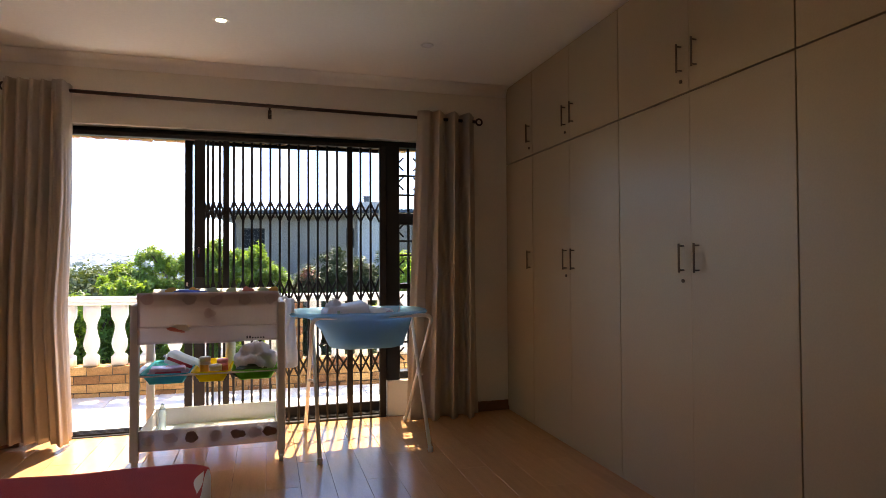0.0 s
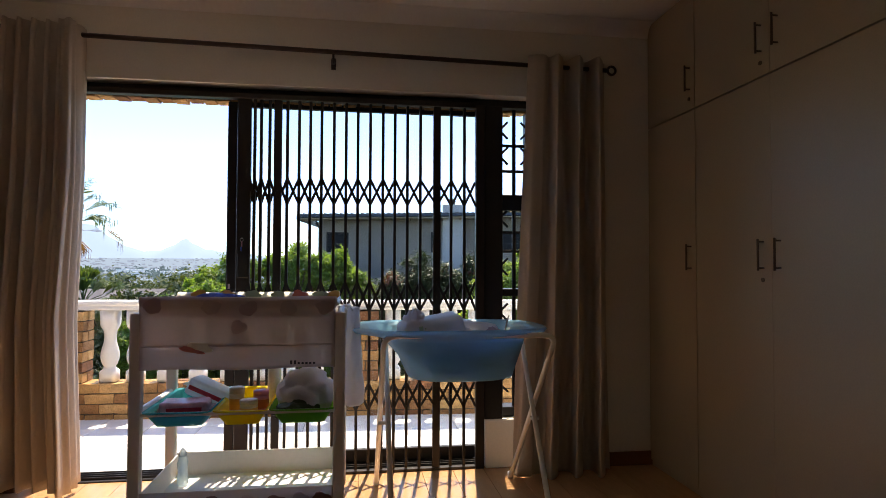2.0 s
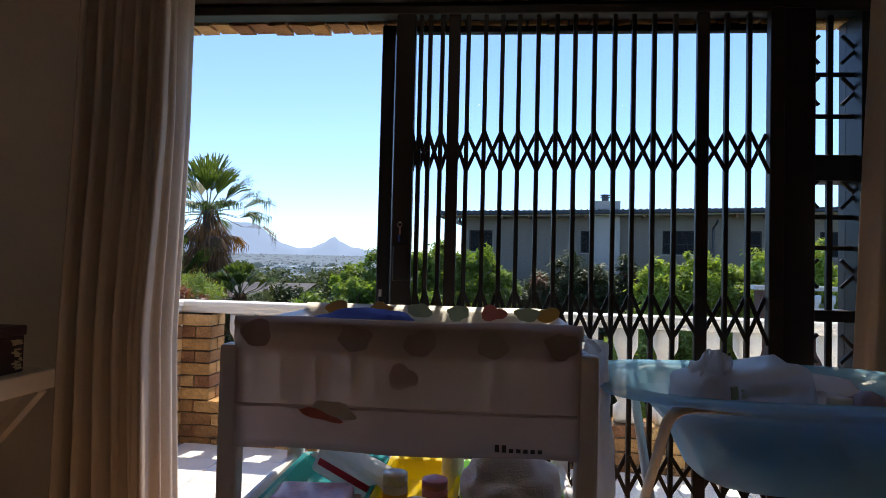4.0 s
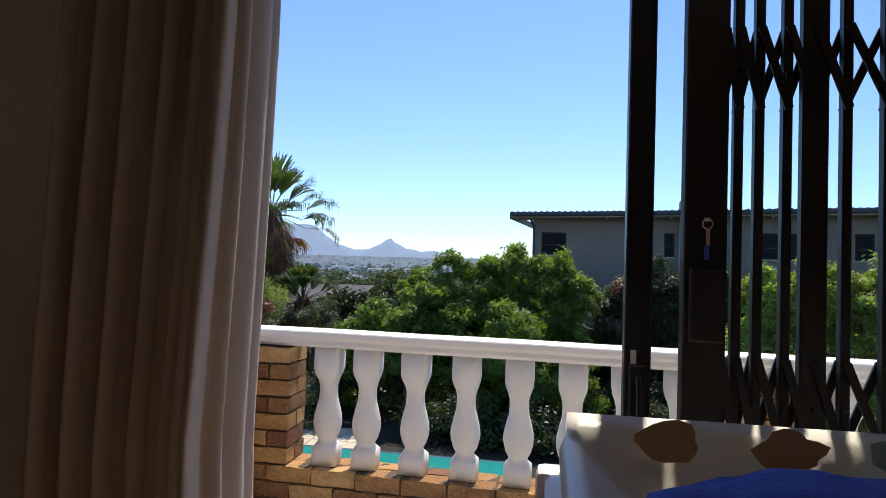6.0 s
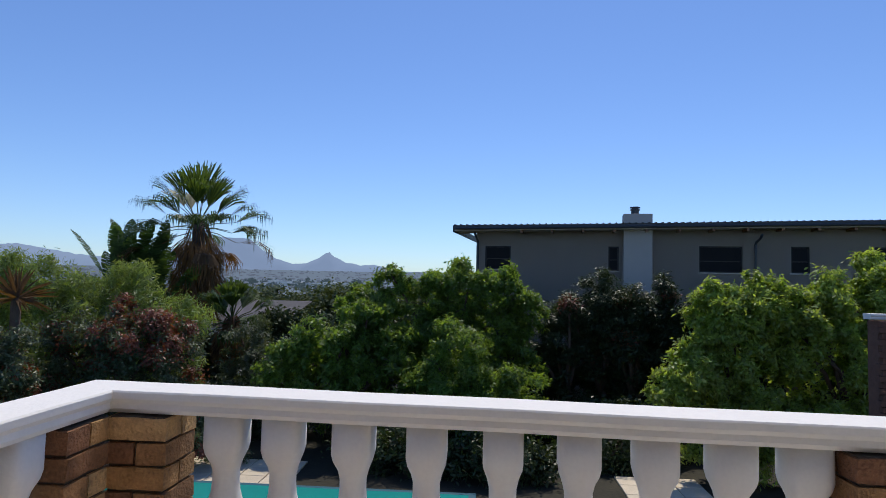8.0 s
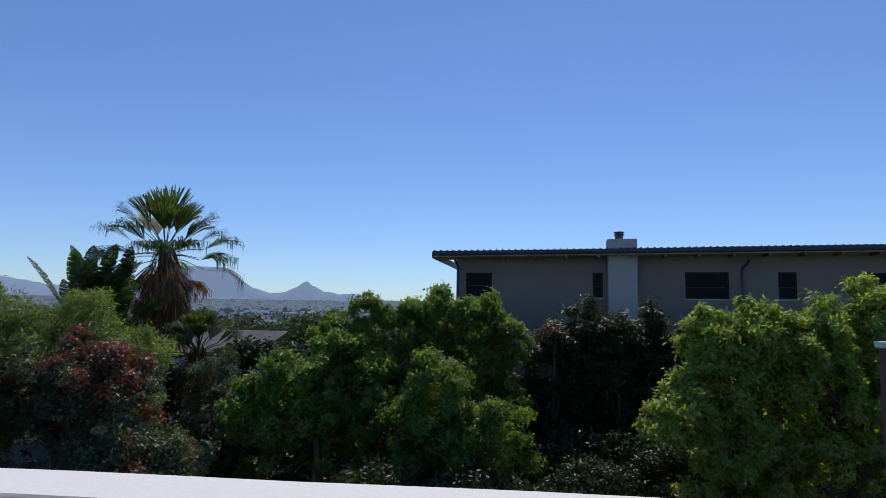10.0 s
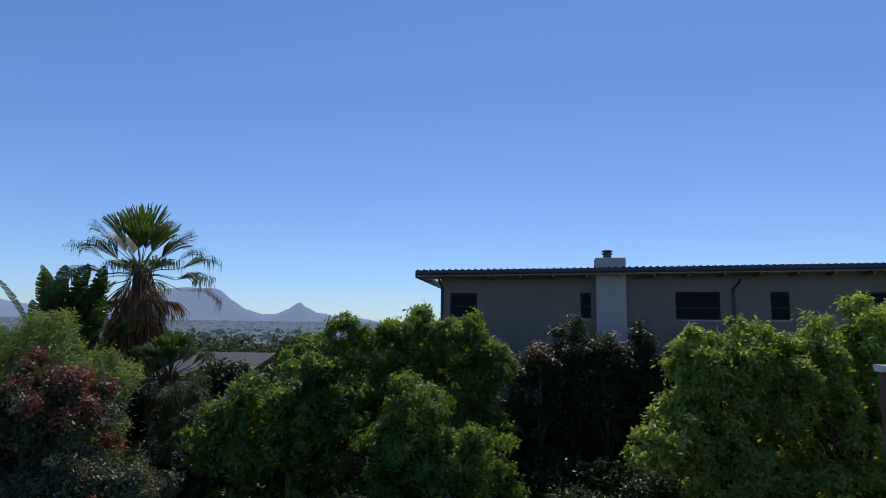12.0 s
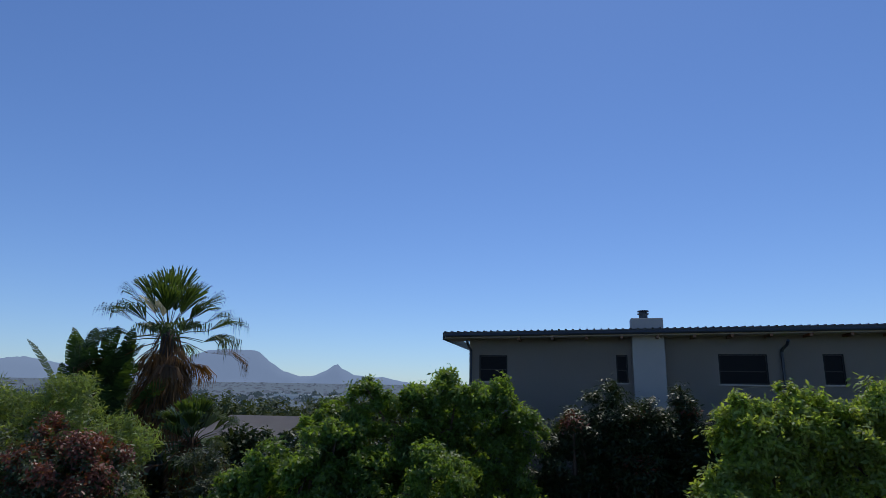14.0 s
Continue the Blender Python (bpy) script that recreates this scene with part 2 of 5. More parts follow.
# ---------------------------------------------------------------- builders
def mesh_of(bm, name, mat, smooth=False):
    me = bpy.data.meshes.new(name)
    bm.normal_update()
    bm.to_mesh(me)
    bm.free()
    me.materials.append(mat)
    if smooth:
        for p in me.polygons:
            p.use_smooth = True
    return me


def part(name, bm, mat, parent=None, label="", smooth=False):
    ob = new(name, mesh_of(bm, name, mat, smooth))
    ob.parent = parent
    if label:
        tagged(ob, label)
    return ob


def thing(name, label, category, group="", at=(0, 0, 0)):
    ob = new(name)
    ob.empty_display_size = 0.1
    ob.location = at
    return tagged(ob, label, category, group)


def structure(name, bm, mat, label="", smooth=False):
    return tagged(part(name, bm, mat, None, "", smooth), label, "", "", "structure")


def box(x0, y0, z0, x1, y1, z1, bevel=0.0, bm=None, seg=1):
    bm = bm or bmesh.new()
    r = bmesh.ops.create_cube(bm, size=1.0)
    for v in r["verts"]:
        v.co = Vector(((x0 + x1) / 2 + v.co.x * (x1 - x0), (y0 + y1) / 2 + v.co.y * (y1 - y0), (z0 + z1) / 2 + v.co.z * (z1 - z0)))
    if bevel:
        es = list({e for v in r["verts"] for e in v.link_edges})
        bmesh.ops.bevel(bm, geom=es, offset=bevel, segments=seg, affect="EDGES", profile=0.6)
    return bm


def tube(points, radius, bm=None, sides=10, closed=False):
    """A round tube along points; radius a number or one per point."""
    bm = bm or bmesh.new()
    pts = [Vector(p) for p in points]
    rings, side = [], None
    for i, p in enumerate(pts):
        a = pts[i - 1] if i else (pts[-1] if closed else p)
        b = pts[(i + 1) % len(pts)] if (closed or i + 1 < len(pts)) else p
        d = (b - a).normalized()
        if side is None:
            side = d.orthogonal().normalized()
        side = (side - d * side.dot(d)).normalized()
        up = d.cross(side)
        r = radius[i] if isinstance(radius, (list, tuple)) else radius
        rings.append([bm.verts.new(p + (side * math.cos(t) + up * math.sin(t)) * r) for t in [k * math.tau / sides for k in range(sides)]])
    n = len(rings)
    for i in range(n if closed else n - 1):
        a, b = rings[i], rings[(i + 1) % n]
        for k in range(sides):
            bm.faces.new((a[k], a[(k + 1) % sides], b[(k + 1) % sides], b[k]))
    if not closed:
        bm.faces.new(rings[0][::-1])
        bm.faces.new(rings[-1])
    return bm


def arc(points, turn=0.08, steps=5):
    """The same line with its inner corners rounded."""
    pts = [Vector(p) for p in points]
    out = [pts[0]]
    for i in range(1, len(pts) - 1):
        a, b, c = pts[i - 1], pts[i], pts[i + 1]
        p, q = b + (a - b).normalized() * turn, b + (c - b).normalized() * turn
        for k in range(steps + 1):
            t = k / steps
            out.append(p * (1 - t) ** 2 + b * 2 * t * (1 - t) + q * t * t)
    return out + [pts[-1]]


def turned(profile, bm=None, sides=20, square=0.0, at=(0, 0, 0)):
    """A turned shape from (radius, height) rows."""
    bm = bm or bmesh.new()
    rings = []
    for r, z in profile:
        rings.append([bm.verts.new((at[0] + r * math.cos(k * math.tau / sides), at[1] + r * math.sin(k * math.tau / sides), at[2] + z)) for k in range(sides)])
    for a, b in zip(rings, rings[1:]):
        for k in range(sides):
            bm.faces.new((a[k], a[(k + 1) % sides], b[(k + 1) % sides], b[k]))
    bm.faces.new(rings[0][::-1])
    bm.faces.new(rings[-1])
    return bm


def from_arrays(name, verts, faces, mat):
    me = bpy.data.meshes.new(name)
    me.from_pydata([tuple(v) for v in verts], [], [tuple(f) for f in faces])
    me.materials.append(mat)
    return me


def lumpy(bm, amount, scale, seed=0.0):
    for v in bm.verts:
        v.co += noise.noise_vector(v.co * scale + Vector((seed, seed, seed))) * amount
    return bm


def sheet(fn, nu, nv, bm=None, thick=0.0):
    """A grid surface fn(u, v) -> place, u and v from 0 to 1."""
    bm = bm or bmesh.new()
    g = [[bm.verts.new(fn(i / nu, j / nv)) for j in range(nv + 1)] for i in range(nu + 1)]
    for i in range(nu):
        for j in range(nv):
            bm.faces.new((g[i][j], g[i + 1][j], g[i + 1][j + 1], g[i][j + 1]))
    if thick:
        bm.normal_update()
        h = [[bm.verts.new(v.co - v.normal * thick) for v in row] for row in g]
        for i in range(nu):
            for j in range(nv):
                bm.faces.new((h[i][j], h[i][j + 1], h[i + 1][j + 1], h[i + 1][j]))
        edge = [(i, 0) for i in range(nu)] + [(nu, j) for j in range(nv)] + [(i, nv) for i in range(nu, 0, -1)] + [(0, j) for j in range(nv, 0, -1)]
        for (i, j), (k, m) in zip(edge, edge[1:] + edge[:1]):
            bm.faces.new((g[k][m], g[i][j], h[i][j], h[k][m]))
    return bm


# ---------------------------------------------------------------- the room shell
X0, X1 = -2.20, 2.95          # side walls
YB, YW, YO = -1.6, 5.64, 5.93  # back wall, window wall inside and outside
ZC = 2.80                     # ceiling
OX0, OX1, OZ = -1.37, 1.58, 2.303  # the door opening
structure("wall_left", box(X0 - 0.2, YB - 0.2, -0.2, X0, YO, ZC + 0.25), M_WALL, "cream painted plaster side wall")
structure("wall_right", box(X1, YB - 0.2, -0.2, X1 + 0.2, YO, ZC + 0.25), M_WALL, "cream painted plaster wall behind the cupboards")
structure("wall_back", box(X0, YB - 0.2, -0.2, X1, YB, ZC + 0.25), M_WALL, "cream painted plaster back wall")
bm = box(X0, YW, -0.2, OX0, 5.815, ZC + 0.25)
box(OX1, YW, -0.2, X1, YO, ZC + 0.25, bm=bm)
box(OX0, YW, OZ, OX1, 5.815, ZC + 0.25, bm=bm)
structure("wall_window", bm, M_WALL, "cream painted wall around the sliding door opening")
structure("ceiling", box(X0, YB, ZC, X1, YW, ZC + 0.2), M_CEIL, "plain off-white ceiling")


def cornice(x0, y0, x1, y1, inward):
    """A coved cornice along a wall from (x0, y0) to (x1, y1)."""
    bm = bmesh.new()
    prof = [(0, -0.085), (0.008, -0.085), (0.012, -0.065)] + [(0.085 - 0.07 * math.cos(a), -0.07 + 0.062 * math.sin(a)) for a in (0.1, 0.5, 0.9, 1.3)] + [(0.085, -0.004), (0.085, 0.0)]
    rows = []
    for x, y in ((x0, y0), (x1, y1)):
        rows.append([bm.verts.new((x + inward[0] * a, y + inward[1] * a, ZC + b - 0.001)) for a, b in prof])
    for k in range(len(prof) - 1):
        bm.faces.new((rows[0][k], rows[1][k], rows[1][k + 1], rows[0][k + 1]))
    return bm


tagged(part("cornice", cornice(X0, YW, X1, YW, (0, -1)), M_CEIL, None, "", True), "white coved plaster cornice over the window wall", "cornice", "", "structure")

# floor: a slab with laminate planks on it
floor = structure("floor", box(X0, YB, -0.2, X1, YO - 0.06, -0.012), M_SKIRT, "reddish brown laminate floor in long planks")
PL, PW = 1.28, 0.19
plank_mesh = mesh_of(box(0.001, 0.001, -0.012, PW - 0.001, PL - 0.001, 0.0, 0.0008), "plank", M_FLOOR)
plank_rows = []
k = 0
x = X0
while x + PW <= X1 + 0.05:
    y = YB - 0.6 + (k * 0.43) % PL - PL * 0.3
    while y < YO - 0.1:
        if y + PL > YB + 0.05 and y < 5.70 and x < 2.32:
            plank_rows.append((x, y))
        y += PL
    x += PW
    k += 1
structure("skirting_window", box(1.60, YW - 0.016, 0.0, 2.30, YW, 0.085, 0.004), M_SKIRT, "brown wooden skirting board")
structure("skirting_left", box(X0, YB, 0.0, X0 + 0.016, YW - 0.02, 0.085, 0.004), M_SKIRT, "brown wooden skirting board")
structure("skirting_window_left", box(X0 + 0.017, YW - 0.016, 0.0, OX0 - 0.02, YW, 0.085, 0.004), M_SKIRT, "brown wooden skirting board")


def downlight(x, y, lit):
    t = thing("ceiling_downlight", "small round recessed ceiling downlight, from two seen and four added unseen" + (", lit" if lit else ", switched off"), "downlight", "ceiling downlights", (x, y, ZC))
    part("ring", turned([(0.030, -0.002), (0.044, -0.002), (0.046, -0.006), (0.040, -0.010), (0.031, -0.006), (0.030, -0.002)], sides=24), M_STEEL, t, "", True)
    part("lamp", turned([(0.001, -0.003), (0.029, -0.003), (0.029, -0.001), (0.001, -0.001)], sides=20), M_LAMP if lit else M_PLASTIC, t)


# The last four downlights are unseen, added to brighten the room.
DLS = ((0.0, 4.69, True), (1.35, 4.78, False), (0.0, 2.6, True), (1.35, 2.6, True), (0.0, 0.4, True), (1.35, 0.4, True))
for a in DLS:
    downlight(*a)
    if a[2]:
        s = new("downlight_and_fill_lamp", bpy.data.lights.new("downlight_and_fill_lamp", "SPOT"))
        s.data.energy, s.data.spot_size, s.data.spot_blend = 1.5, radians(150), 0.9
        s.data.shadow_soft_size, s.data.color = 0.03, (1.0, 0.86, 0.68)
        s.location = (a[0], a[1], ZC - 0.03)

# ---------------------------------------------------------------- built-in cupboards
CX = 2.285  # face of the doors


def handle(y, z, parent, long=0.145):
    bm = tube(arc([(CX, y, z + long / 2 - 0.012), (CX - 0.03, y, z + long / 2 - 0.012)], 0.005), 0.0042, sides=8)
    tube([(CX, y, z - long / 2 + 0.012), (CX - 0.03, y, z - long / 2 + 0.012)], 0.0042, bm, 8)
    tube([(CX - 0.03, y, z - long / 2), (CX - 0.03, y, z + long / 2)], 0.0056, bm, 10)
    return part("handle", bm, M_HANDLE, parent, "", True)


def lock(y, z, parent):
    bm = tube([(CX + 0.001, y, z), (CX - 0.006, y, z)], 0.010, sides=14)
    box(CX - 0.0075, y - 0.0015, z - 0.006, CX - 0.005, y + 0.0015, z + 0.006, bm=bm)
    return part("lock", bm, M_HANDLE, parent)


def cupboard(y0, y1, single=False, locks=True):
    """One built-in unit from y1 (far) to y0 (near), lower doors and top doors."""
    t = thing("cupboard_unit", "tall cream melamine cupboard with " + ("one narrow door" if single else "double doors") + " and top doors",
              "cupboard", "built-in cupboards", ((CX + X1) / 2, (y0 + y1) / 2, 0))
    t0 = t.location.copy()
    kids = [part("body", box(CX + 0.021, y0 + 0.001, 0.0, X1 - 0.002, y1 - 0.001, ZC - 0.003), M_CUPGAP, t, "dark carcass behind the doors")]
    g = 0.0034
    mid = (y0 + y1) / 2
    for z0, z1, hz in ((0.035, 2.116, 1.295), (2.124, ZC - 0.012, 2.30)):
        spans = [(y0, y1)] if single else [(y0, mid), (mid, y1)]
        for a, b in spans:
            lo = g if a != mid else 0.0006
            hi = g if b != mid else 0.0006
            if z0 > 2:
                lo, hi = max(lo, 0.0016), max(hi, 0.0016)
            d = part("door", box(CX, a + lo, z0, CX + 0.019, b - hi, z1, 0.0012), M_CUP, t)
            kids.append(d)
            hy = a + 0.05 if single else (b - 0.056 if b == mid else a + 0.056)
            handle(hy, hz, d)
            if locks and (single or a == mid) and (z0 > 2 or not single):
                lock(hy + 0.004, hz - 0.115, d)
    kids.append(part("plinth", box(CX + 0.008, y0 + 0.001, 0.0, CX + 0.020, y1 - 0.001, 0.033), M_CUP, t))
    for k in kids:
        k.location = -t0
    return t


cupboard(5.093, YW - 0.002, True)
cupboard(3.864, 5.093)
cupboard(2.60, 3.864)
cupboard(1.33, 2.60)
cupboard(0.06, 1.33)
cupboard(-1.58, 0.06)

# ---------------------------------------------------------------- curtain rod and curtains
ROD_A, ROD_B = Vector((-1.46, 5.585, 2.525)), Vector((1.99, 5.585, 2.475))


def rod_z(x):
    return ROD_A.z + (ROD_B.z - ROD_A.z) * (x - ROD_A.x) / (ROD_B.x - ROD_A.x)


rod = thing("curtain_rod", "dark brown wooden curtain rod with ring finials", "curtain rod")
part("pole", tube([ROD_A, ROD_B], 0.014, sides=14), M_ROD, rod, "", True)
for e, s in ((ROD_A, -1), (ROD_B, 1)):
    ring = [e + Vector((s * 0.028 + 0.026 * math.cos(a), 0, 0.026 * math.sin(a))) for a in [k * math.tau / 20 for k in range(20)]]
    part("finial", tube(ring, 0.008, sides=8, closed=True), M_ROD, rod, "", True)
for bx in (-1.40, 0.294, 1.93):
    z = rod_z(bx)
    bm = tube(arc([(bx, YW, z - 0.055), (bx, 5.585, z - 0.055), (bx, 5.585, z - 0.015)], 0.02), 0.007, sides=8)
    box(bx - 0.014, YW - 0.006, z - 0.09, bx + 0.014, YW, z - 0.02, 0.003, bm)
    part("bracket", bm, M_ROD, rod)


def curtain(x0, x1, folds, flat, seed, lean, turned=False):
    """Eyelet curtain from x0 to x1; flat: the side on which a smooth panel hangs."""
    t = thing("curtain", "beige cloth eyelet curtain drawn aside in deep folds", "curtain", "window curtains")

    def place(u, v):
        z = 0.022 + v * (2.55 - 0.022)
        x = x0 + (x1 - x0) * u
        low = 1 - v
        f = u if flat > 0 else 1 - u     # 1 at the smooth edge
        amp = (0.055 + 0.02 * low) * (1 - 0.82 * min(1, max(0, (f - 0.68) / 0.12)))
        ph = u * folds * math.tau + 0.5 * math.sin(3 * v + seed) * low + seed
        w = math.sin(ph)
        y = 5.545 - 0.02 * low + amp * (w + 0.25 * math.sin(2 * ph + 1.3 * v + seed))
        x += 0.018 * math.sin(2 * ph + seed) * low + lean * low * (f ** 2)
        y += 0.02 * math.sin((f - 0.68) / 0.32 * math.pi) * (1 if f > 0.68 else 0) * -1
        z += 0.012 * noise.noise(Vector((u * 9, v * 2, seed))) * low
        y += 0.012 * noise.noise(Vector((u * 7, v * 4, seed + 3)))
        return Vector((x, y, z + (rod_z(x) - 2.50)))

    def place_turned(u, v):
        """Narrow folds, then one round fold standing forward whose edge turns back to the glass."""
        z = 0.022 + v * (2.55 - 0.022)
        low = 1 - v
        front = x1 - 0.02 - 0.035 * min(1, max(0, (1.75 - z) / 0.8)) + 0.06 * min(1, max(0, (0.9 - z) / 0.9))
        left = x0 - 0.05 * low
        out = 0.05 * min(1, max(0, (0.9 - z) / 0.9))
        if u < 0.62:
            k = u / 0.62
            ph = k * folds * math.tau + 0.5 * math.sin(2.4 * v + seed) * low + seed
            w = math.sin(ph)
            x = left + (front - 0.035 - left) * k + 0.014 * math.sin(2 * ph + seed)
            y = 5.545 + (0.028 + 0.02 * low) * (w + 0.3 * math.sin(2 * ph + 1.1 * v + seed)) * (1 - max(0, (k - 0.9) / 0.1)) - (0.055 + out) * max(0, (k - 0.86) / 0.14)
        elif u < 0.74:
            a = (u - 0.62) / 0.12 * math.pi
            x = front - 0.035 + 0.035 * math.sin(a * 0.5) + 0.012 * math.sin(a)
            y = 5.49 - out - 0.05 * math.sin(a) * (0.6 + 0.6 * low) + 0.02 * a / math.pi
        else:
            k = (u - 0.74) / 0.26
            x = front + (x1 + 0.6 * out - 0.018 * min(1, max(0, (1.75 - z) / 0.8)) - front) * k ** 0.8 + 0.022 * math.sin(k * math.tau * 2.0 + 0.8 * v) * (1 - k) * (0.4 + low)
            y = 5.51 - out * (1 - k) + 0.14 * k + 0.006 * math.sin(k * 12)
        z += 0.012 * noise.noise(Vector((u * 9, v * 2, seed))) * low
        y += 0.008 * noise.noise(Vector((u * 6, v * 4, seed + 3)))
        x += 0.006 * noise.noise(Vector((u * 6, v * 3, seed + 8)))
        return Vector((x, y, z + (rod_z(x) - 2.50)))

    part("cloth", sheet(place_turned if turned else place, 190, 46, thick=0.0025), M_CURTAIN, t, "", True)
    for k in range(folds * 2 - 1):
        u = (k + 0.5) / (folds * 2)
        x = x0 + (x1 - x0) * u
        c = Vector((x, 5.585, rod_z(x)))
        d = 1 if k % 2 else -1
        ring = [c + Vector((0.010 * math.cos(a) * d, 0.020 * math.cos(a), 0.020 * math.sin(a))) for a in [q * math.tau / 16 for q in range(16)]]
        part("eyelet", tube(ring, 0.004, sides=6, closed=True), M_HANDLE, t, "", True)
    return t


curtain(-1.49, -1.078, 5, 1, 0.4, 0.09, True)
curtain(1.47, 1.98, 4, -1, 2.1, -0.12)

# ---------------------------------------------------------------- sliding door, side light, security gate
FZ = 2.254
frame_t = thing("sliding_door_frame", "dark bronze aluminium frame of a wide sliding door with a fixed side light", "door frame")
part("head", box(OX0 + 0.002, 5.735, FZ, OX1, 5.813, OZ - 0.002, 0.003), M_ALU, frame_t)
part("head", box(-1.25, 5.814, FZ + 0.004, OX1, 5.90, OZ - 0.02, 0.003), M_ALU, frame_t)
part("jamb", box(OX0 + 0.002, 5.735, 0.0, OX0 + 0.05, 5.812, FZ - 0.001, 0.003), M_ALU, frame_t)
part("jamb", box(OX1 - 0.05, 5.735, 0.30, OX1 - 0.002, 5.895, FZ - 0.001, 0.003), M_ALU, frame_t)
part("mullion", box(1.229, 5.70, 0.297, 1.345, 5.838, FZ - 0.001, 0.004), M_ALU, frame_t)
bm = box(-1.25, 5.735, -0.03, 1.230, 5.90, 0.008, 0.002)
for yy in (5.765, 5.80, 5.835, 5.87):
    box(-1.24, yy, 0.008, 1.195, yy + 0.006, 0.022, 0.001, bm)
part("threshold_track", bm, M_ALU, frame_t, "ribbed dark aluminium floor track")


def glazed_leaf(name, x0, x1, y, z0, z1, label, group=""):
    t = thing(name, label, "sliding door", group)
    s = 0.056
    part("stile", box(x0, y - 0.02, z0, x0 + s, y + 0.02, z1, 0.003), M_ALU, t)
    part("stile", box(x1 - s, y - 0.02, z0, x1, y + 0.02, z1, 0.003), M_ALU, t)
    part("top_rail", box(x0 + s, y - 0.018, z1 - 0.030, x1 - s, y + 0.018, z1, 0.003), M_ALU, t)
    part("bottom_rail", box(x0 + s, y - 0.018, z0, x1 - s, y + 0.018, z0 + 0.075, 0.003), M_ALU, t)
    g = part("pane", box(x0 + s - 0.004, y - 0.003, z0 + 0.07, x1 - s + 0.004, y + 0.003, z1 - 0.026), M_GLASS, t, "clear glass pane")
    g.visible_shadow = False
    return t


leaf = glazed_leaf("sliding_door", -0.347, 1.30, 5.862, 0.024, FZ - 0.004, "dark bronze aluminium sliding glass door, slid half open")
bm = box(-0.338, 5.826, 0.93, -0.302, 5.842, 1.10, 0.004)
tube(arc([(-0.320, 5.84, 0.95), (-0.320, 5.80, 0.97), (-0.320, 5.80, 1.06), (-0.320, 5.84, 1.08)], 0.015), 0.006, bm, 8)
part("latch", bm, M_ALU, leaf)
part("latch_catch", box(-0.334, 5.838, 1.08, -0.322, 5.8425, 1.13, 0.001), M_PLASTIC, leaf, "small white catch")
# side light on a low plastered sill
structure("sill_wall", box(1.234, 5.69, 0.0, OX1, 5.836, 0.295, 0.006), M_RAIL, "low white plastered wall under the side light")
sl = thing("side_window", "narrow dark-framed side light with steel burglar bars", "window")
for z0, z1 in ((0.297, 0.355), (1.055, 1.10), (1.60, 1.70)):
    part("transom", box(1.345, 5.76, z0, OX1 - 0.05, 5.885, z1, 0.003), M_ALU, sl)
g = part("pane", box(1.345, 5.84, 0.35, OX1 - 0.05, 5.846, FZ), M_GLASS, sl, "clear glass pane")
g.visible_shadow = False
SX = 1.44
part("burglar_bar", box(SX - 0.011, 5.782, 0.355, SX + 0.011, 5.80, FZ, 0.002), M_GATE, sl)
for z in (0.60, 0.82, 1.34, 1.46, 1.855, 2.02):
    part("burglar_bar", box(1.345, 5.786, z - 0.009, OX1 - 0.05, 5.796, z + 0.009, 0.002), M_GATE, sl)
for zc in (0.50, 0.71, 0.95, 1.24, 1.55, 1.955, 2.12):
    for xx in (SX - 0.095, SX + 0.10):
        for s in (-1, 1):
            a, b = Vector((xx - 0.055, 5.791, zc - 0.055 * s)), Vector((xx + 0.055, 5.791, zc + 0.055 * s))
            part("burglar_bar", tube([a, b], 0.0075, sides=6), M_GATE, sl)

gate = thing("security_gate", "dark brown steel trellis security gate, pulled across half the opening", "security gate")
GY = 5.705
part("lock_post", box(-0.261, GY - 0.02, 0.03, -0.184, GY + 0.018, 2.228, 0.003), M_GATE, gate)
part("end_post", box(1.172, GY - 0.02, 0.0, 1.226, GY + 0.02, 2.250, 0.003), M_GATE, gate)
part("top_track", box(OX0 + 0.052, GY - 0.028, 2.229, 1.172, GY + 0.028, 2.262, 0.003), M_GATE, gate)
part("bottom_track", box(-0.187, GY - 0.014, 0.0, 1.172, GY + 0.014, 0.016, 0.002), M_GATE, gate)
BARS = [-0.164, -0.127, -0.078, -0.030, 0.025, 0.094, 0.160, 0.226, 0.300, 0.372, 0.443, 0.518, 0.595, 0.668, 0.745, 0.825, 0.928, 1.017, 1.100, 1.172]
THICK = (-0.030, 0.928)
for x in BARS[:-1]:
    w = 0.023 if x in THICK else 0.0085
    part("upright", box(x - w, GY - 0.012, 0.02, x + w, GY + 0.010, 2.230, 0.0025), M_GATE, gate)
for zc, hh in ((1.690, 0.078), (1.055, 0.088), (0.455, 0.078)):
    for a, b in zip([-0.19] + BARS[:-1], BARS):
        for s, yy in ((1, GY - 0.016), (-1, GY + 0.014)):
            p, q = Vector((a, yy, zc + hh * s)), Vector((b, yy, zc - hh * s))
            d = (q - p).normalized()
            n = d.cross(Vector((0, 1, 0))) * 0.0075
            bm = bmesh.new()
            vs = [bm.verts.new(c + Vector((0, e, 0))) for e in (-0.0025, 0.0025) for c in (p - n, q - n, q + n, p + n)]
            for f in ((0, 1, 2, 3), (7, 6, 5, 4), (0, 4, 5, 1), (1, 5, 6, 2), (2, 6, 7, 3), (3, 7, 4, 0)):
                bm.faces.new([vs[i] for i in f])
            part("link", bm, M_GATE, gate)
    for x in BARS[:-1]:
        part("rivet", tube([(x, GY - 0.021, zc), (x, GY - 0.012, zc)], 0.004, sides=6), M_GATE, gate)
